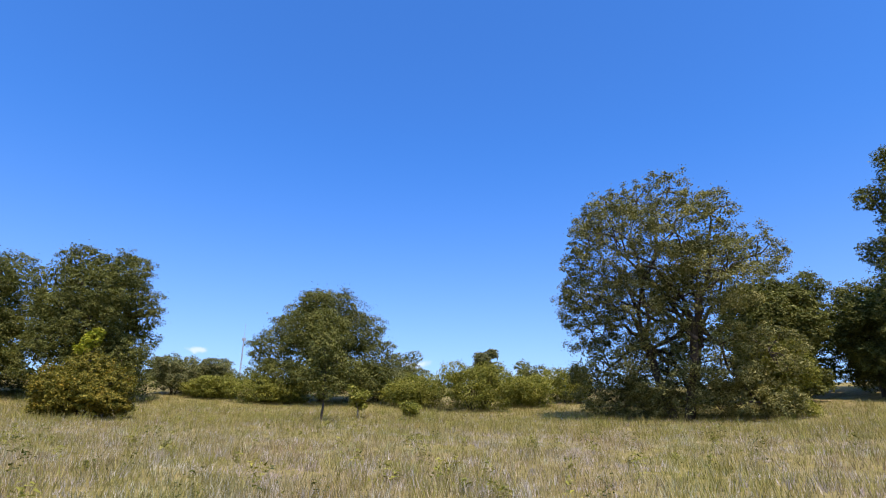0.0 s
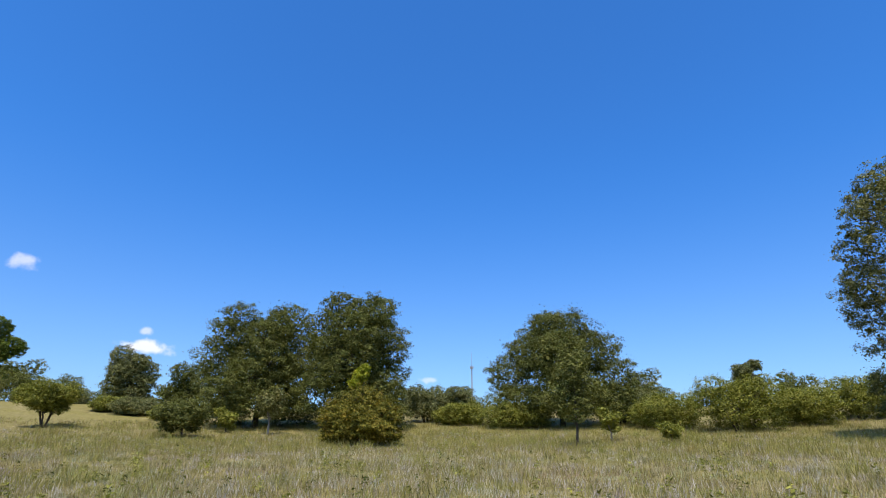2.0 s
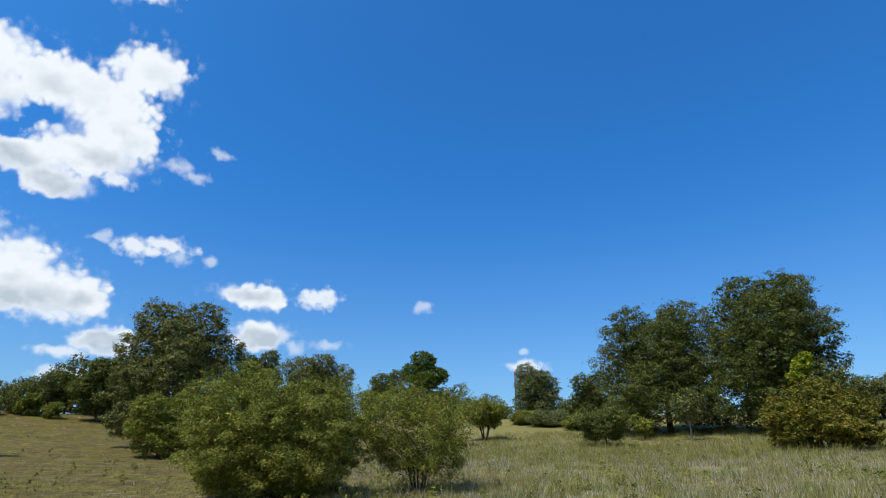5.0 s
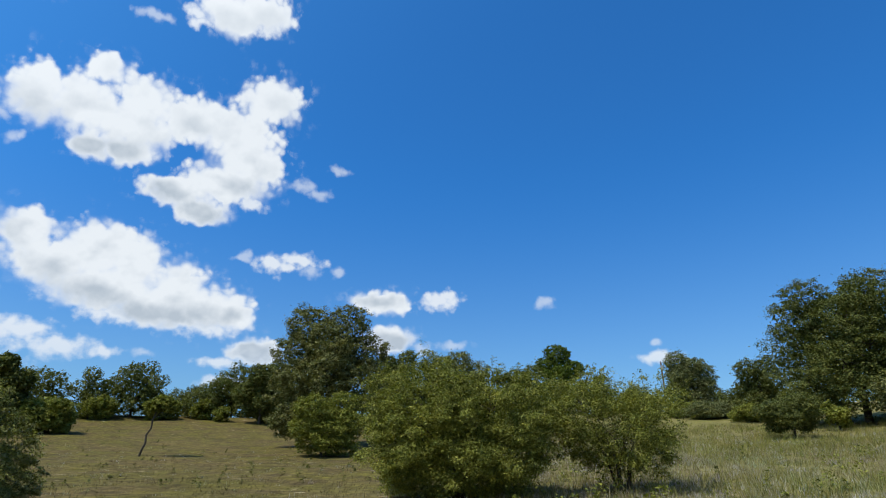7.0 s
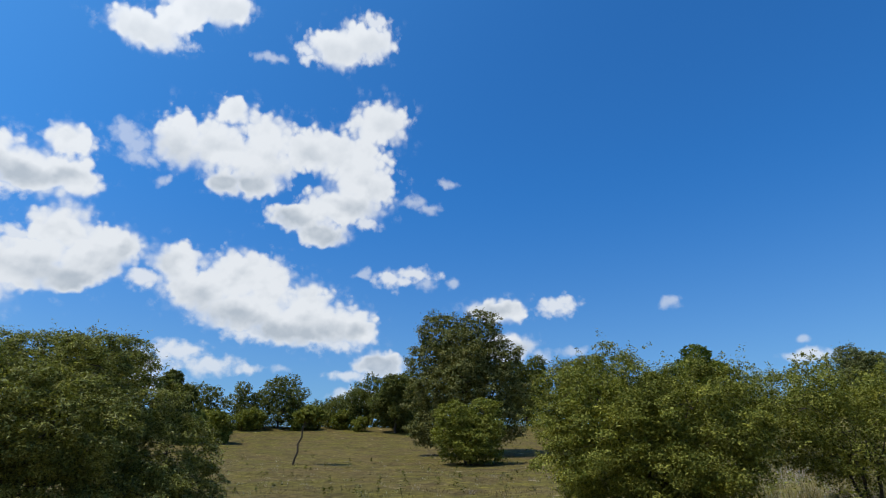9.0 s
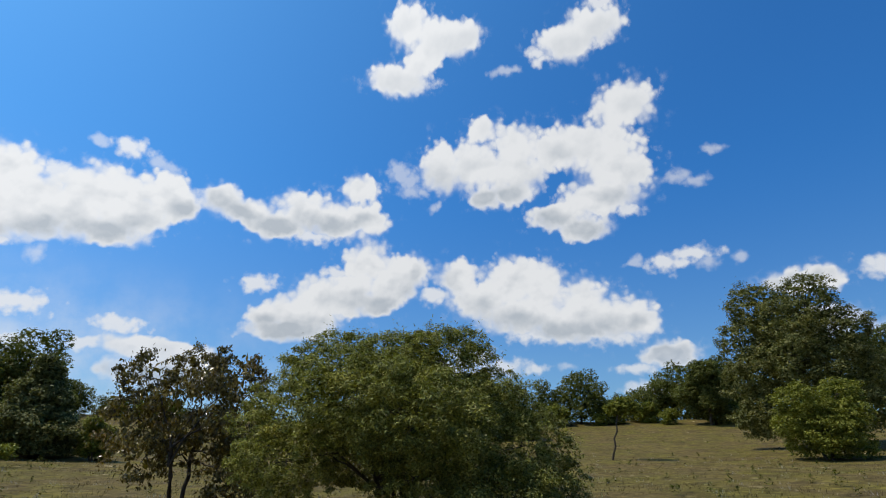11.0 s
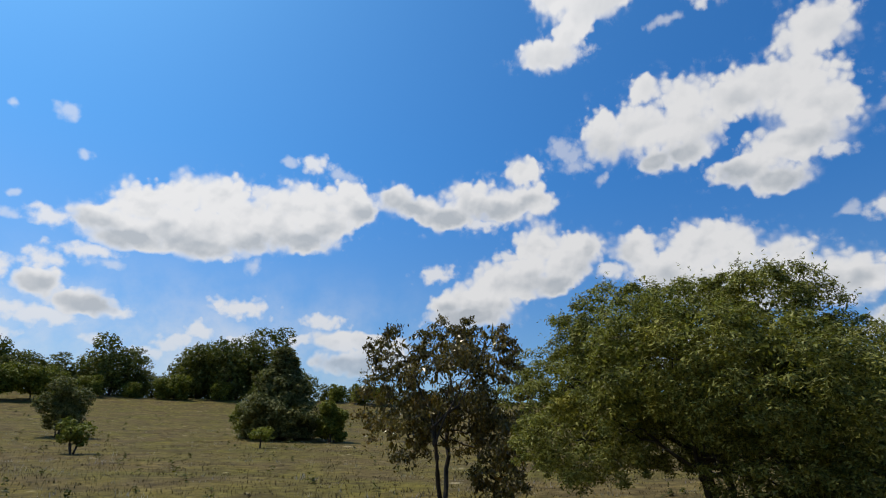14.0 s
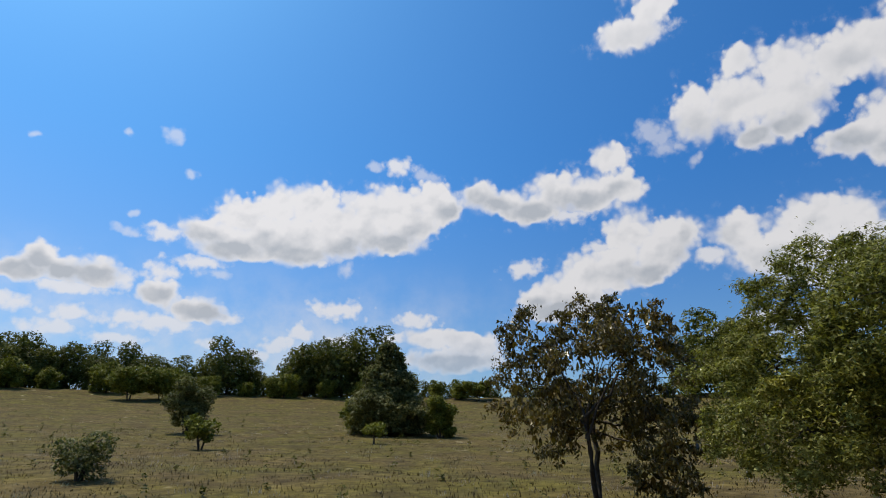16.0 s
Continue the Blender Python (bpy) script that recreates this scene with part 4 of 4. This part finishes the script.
for i in range(15):
    wood_tree(*on_heading(136 + i * 3.4 + rng_wood.uniform(-1.5, 1.5), rng_wood.uniform(91, 94)), rng_wood.uniform(2.2, 4.0), 3)
for a, d, h in [(18, 108, 4.6), (20.3, 112, 6.2), (22.4, 104, 5.2), (24.6, 110, 5.6), (26.8, 112, 6.2), (3, 115, 5.5), (-1.5, 112, 5.8), (-10.5, 112, 5.0), (-13, 115, 5.6), (15.5, 112, 4.5), (6.5, 112, 5)]:
    wood_tree(*on_heading(a, d), h)
for i in range(30):
    a = -16 + i * 2.6
    if 8 < a < 14 or 26 < a < 36:
        continue
    wood_tree(*on_heading(a + rng_wood.uniform(-1, 1), rng_wood.uniform(112, 150)), rng_wood.uniform(7, 9.5) * (1.25 if a > 50 else 1))


make_tree("wood_tree", "upright dark tree in front of the wood", -78.0, -23.0, 7.6, 4.4, round_lobes(310, 8, 0.06), 8000, 0.3, OAK, 311, group="far wood")
make_tree("meadow_bush", "broad green bush far up the meadow", -79.0, -19.2, 3.8, 5.0, round_lobes(312, 7, 0.08), 7000, 0.26, SHRUB, 313, category="bush", group="bushes in the meadow")


# ---------------------------------------------------------------- mast and pole
def make_mast(x, y, h):
    root = tagged(new("radio_mast"), "slim grey steel radio mast far behind the trees", "mast")
    root.location = (x, y, land(x, y))
    legs = []
    for i in range(3):
        a = 2 * math.pi * i / 3
        foot, top = np.array([math.cos(a), math.sin(a), 0]) * 0.6, np.array([math.cos(a) * 0.22, math.sin(a) * 0.22, h])
        child("leg", quick_mesh("leg", *tube(np.linspace(foot, top, 6), np.full(6, 0.09), 6), GALV, 4), root)
        legs.append((foot, top))
    bars = []
    for k in range(18):
        for i in range(3):
            a, b = legs[i], legs[(i + 1) % 3]
            p, q = a[0] + (a[1] - a[0]) * k / 18, b[0] + (b[1] - b[0]) * (k + 1) / 18
            bars.append(tube(np.linspace(p, q, 3), np.full(3, 0.05), 4))
    child("lattice", quick_mesh("lattice", *join_arrays(bars), GALV, 4), root)
    child("platform", quick_mesh("platform", *tube(np.array([[0, 0, h - 0.5], [0, 0, h], [0, 0, h + 0.4]]), [0.4, 0.45, 0.4], 8), GALV, 4), root)
    for i in range(6):
        a = i * math.pi / 3
        c = np.array([math.cos(a) * 0.75, math.sin(a) * 0.75, h - 0.5])
        child("antenna", quick_mesh("antenna", *tube(np.linspace(c, c + [0, 0, 1.5], 3), [0.13, 0.15, 0.13], 6), GALV, 4), root)
    child("whip", quick_mesh("whip", *tube(np.linspace([0, 0, h], [0, 0, h + 7.5], 4), [0.1, 0.08, 0.07, 0.05], 5), GALV, 4), root)


def make_pole(x, y, h):
    root = tagged(new("utility_pole"), "weathered wooden utility pole beside a tree", "pole")
    root.location = (x, y, land(x, y) - 0.1)
    child("shaft", quick_mesh("shaft", *tube(np.linspace([0, 0, 0], [0, 0, h], 6), np.linspace(0.2, 0.13, 6), 8), WOODPOLE, 4), root)
    child("crossarm", quick_mesh("crossarm", *tube(np.linspace([-0.5, 0.25, h - 0.5], [0.5, -0.25, h - 0.5], 3), [0.08] * 3, 4), WOODPOLE, 4), root)
    child("transformer", quick_mesh("transformer", *tube(np.linspace([0.3, 0, h - 1.6], [0.3, 0, h - 0.7], 4), [0.2, 0.24, 0.24, 0.2], 8), GALV, 4), root)


make_mast(-89.4, 255.2, 36.0)
make_pole(-91.6, 70.3, 10.6)

# ---------------------------------------------------------------- near bushes
make_tree("thorn_bush", "large round bush with small bright green leaves", -24.8, 5.8, 3.98, 6.2,
          round_lobes(31, 13, 0.12, 0.8), 220000, 0.055, THORN, 32, category="bush", stems=4, fork=0.25, aspect=0.5, shoots=70, spray=0.32, rough=0.2, fringe=0.16, core_size=1.4)
make_tree("thorn_bush", "loose green bush on several thin stems", -23.1, 9.85, 3.7, 4.3, round_lobes(33, 10, 0.22, 0.8, top=0.74) + [(-0.35, 0, 0.86, 0.2, 1.3)], 66000, 0.053, THORN, 34, category="bush", stems=5, fork=0.3, aspect=0.5, shoots=44, spray=0.4, rough=0.35, trunk=0.05, twigs=7, fringe=0.34, core=0.1, core_size=1.3)
make_tree("willow_bush", "big domed bush with narrow green leaves", -22.0, -7.6, 4.05, 6.15,
          [(-0.4, 0, 0.78, 0.34, 0.62), (-0.05, 0.1, 0.82, 0.32, 0.55), (0.25, 0.0, 0.8, 0.34, 0.6), (0.48, 0, 0.6, 0.34, 0.65), (0.7, -0.1, 0.42, 0.3, 0.8), (-0.2, -0.4, 0.6, 0.4, 0.62),
           (0.25, 0.42, 0.52, 0.4, 0.62), (-0.66, 0, 0.55, 0.32, 0.75), (-0.78, 0, 0.38, 0.22, 0.9), (-0.6, -0.25, 0.36, 0.3, 0.7), (0.86, 0, 0.28, 0.24, 0.8), (0.15, -0.5, 0.5, 0.42, 0.62),
           (-0.2, 0.5, 0.5, 0.42, 0.6), (0.1, 0, 0.5, 0.46, 0.55), (0.5, -0.35, 0.22, 0.36, 0.62), (0.2, -0.4, 0.24, 0.3, 0.6), (0.6, 0.3, 0.22, 0.38, 0.6), (0.4, 0.0, 0.12, 0.3, 0.5), (0.84, -0.1, 0.16, 0.2, 0.7), (-0.3, 0.3, 0.36, 0.34, 0.5)],
          270000, 0.054, WILLOW, 36, category="bush", stems=5, fork=0.3, aspect=0.36, twigs=6, shoots=150, spray=0.22, rough=0.16, trunk=0.07, fringe=0.035, core=0.2, core_size=1.25)
make_tree("young_tree", "young tree with glossy drooping brown-green leaves", -22.7, -13.4, 4.05, 4.0,
          [(-0.5, 0, 0.78, 0.34, 0.9), (0.0, 0.1, 0.84, 0.36, 0.8), (0.5, 0, 0.82, 0.36, 0.8), (-0.55, 0.1, 0.55, 0.42, 0.9), (0.1, -0.3, 0.6, 0.45, 0.9), (0.6, 0, 0.58, 0.42, 0.9),
           (-0.35, -0.2, 0.36, 0.36, 0.8), (0.7, 0, 0.32, 0.4, 0.7), (0.15, 0.3, 0.45, 0.45, 0.8), (0.6, -0.2, 0.16, 0.3, 0.6)],
          27000, 0.092, GLOSSY, 38, stems=2, fork=0.4, apart=0.11, aspect=0.42, droop=0.9, trunk=0.075, twigs=5, sprays=False, shoots=44, spray=0.38, core=0.03, fringe=0.16)


# ---------------------------------------------------------------- weeds and herbs
def weeds(name, label, seed, count, leaves, tall, size, mat, heading_from, heading_to, near, far):
    """Small leafy herbs scattered over the meadow."""
    rng = np.random.default_rng(seed)
    th, d = np.radians(rng.uniform(heading_from, heading_to, count)), near + (far - near) * rng.uniform(0, 1, count) ** 1.2
    x, y = -9 - np.sin(th) * d, -3.5 + np.cos(th) * d
    h = tall * rng.uniform(0.5, 1.5, count)
    n = count * leaves
    t = rng.uniform(0.05, 1, n)
    hh = np.repeat(h, leaves)
    w = 0.28 * hh * (1.1 - 0.7 * t)
    off = rng.normal(0, 1, (n, 2)) * w[:, None]
    px, py = np.repeat(x, leaves) + off[:, 0], np.repeat(y, leaves) + off[:, 1]
    c = np.stack([px, py, hollow(px, py) + t * hh], 1)
    v, f = leaf_arrays(rng, c, unit(np.concatenate([off, 0.3 * np.ones((n, 1))], 1)), size, 0.4, 0.0, True)
    return tagged(new(name, quick_mesh(name, v, f, mat, 3)), label, "weeds", kind="stuff")


weeds("meadow_weeds", "small dark green herbs dotted over the short meadow", 91, 420, 26, 0.24, 0.1, WEED, 70, 185, 9, 75)
weeds("tall_weeds", "leafy green herbs standing in the dry grass", 92, 200, 50, 0.45, 0.11, SHRUB, -40, 60, 12, 60)
weeds("dark_weeds", "dark green upright herbs in the dry grass", 93, 70, 44, 0.6, 0.1, WEED, -45, 55, 14, 50)
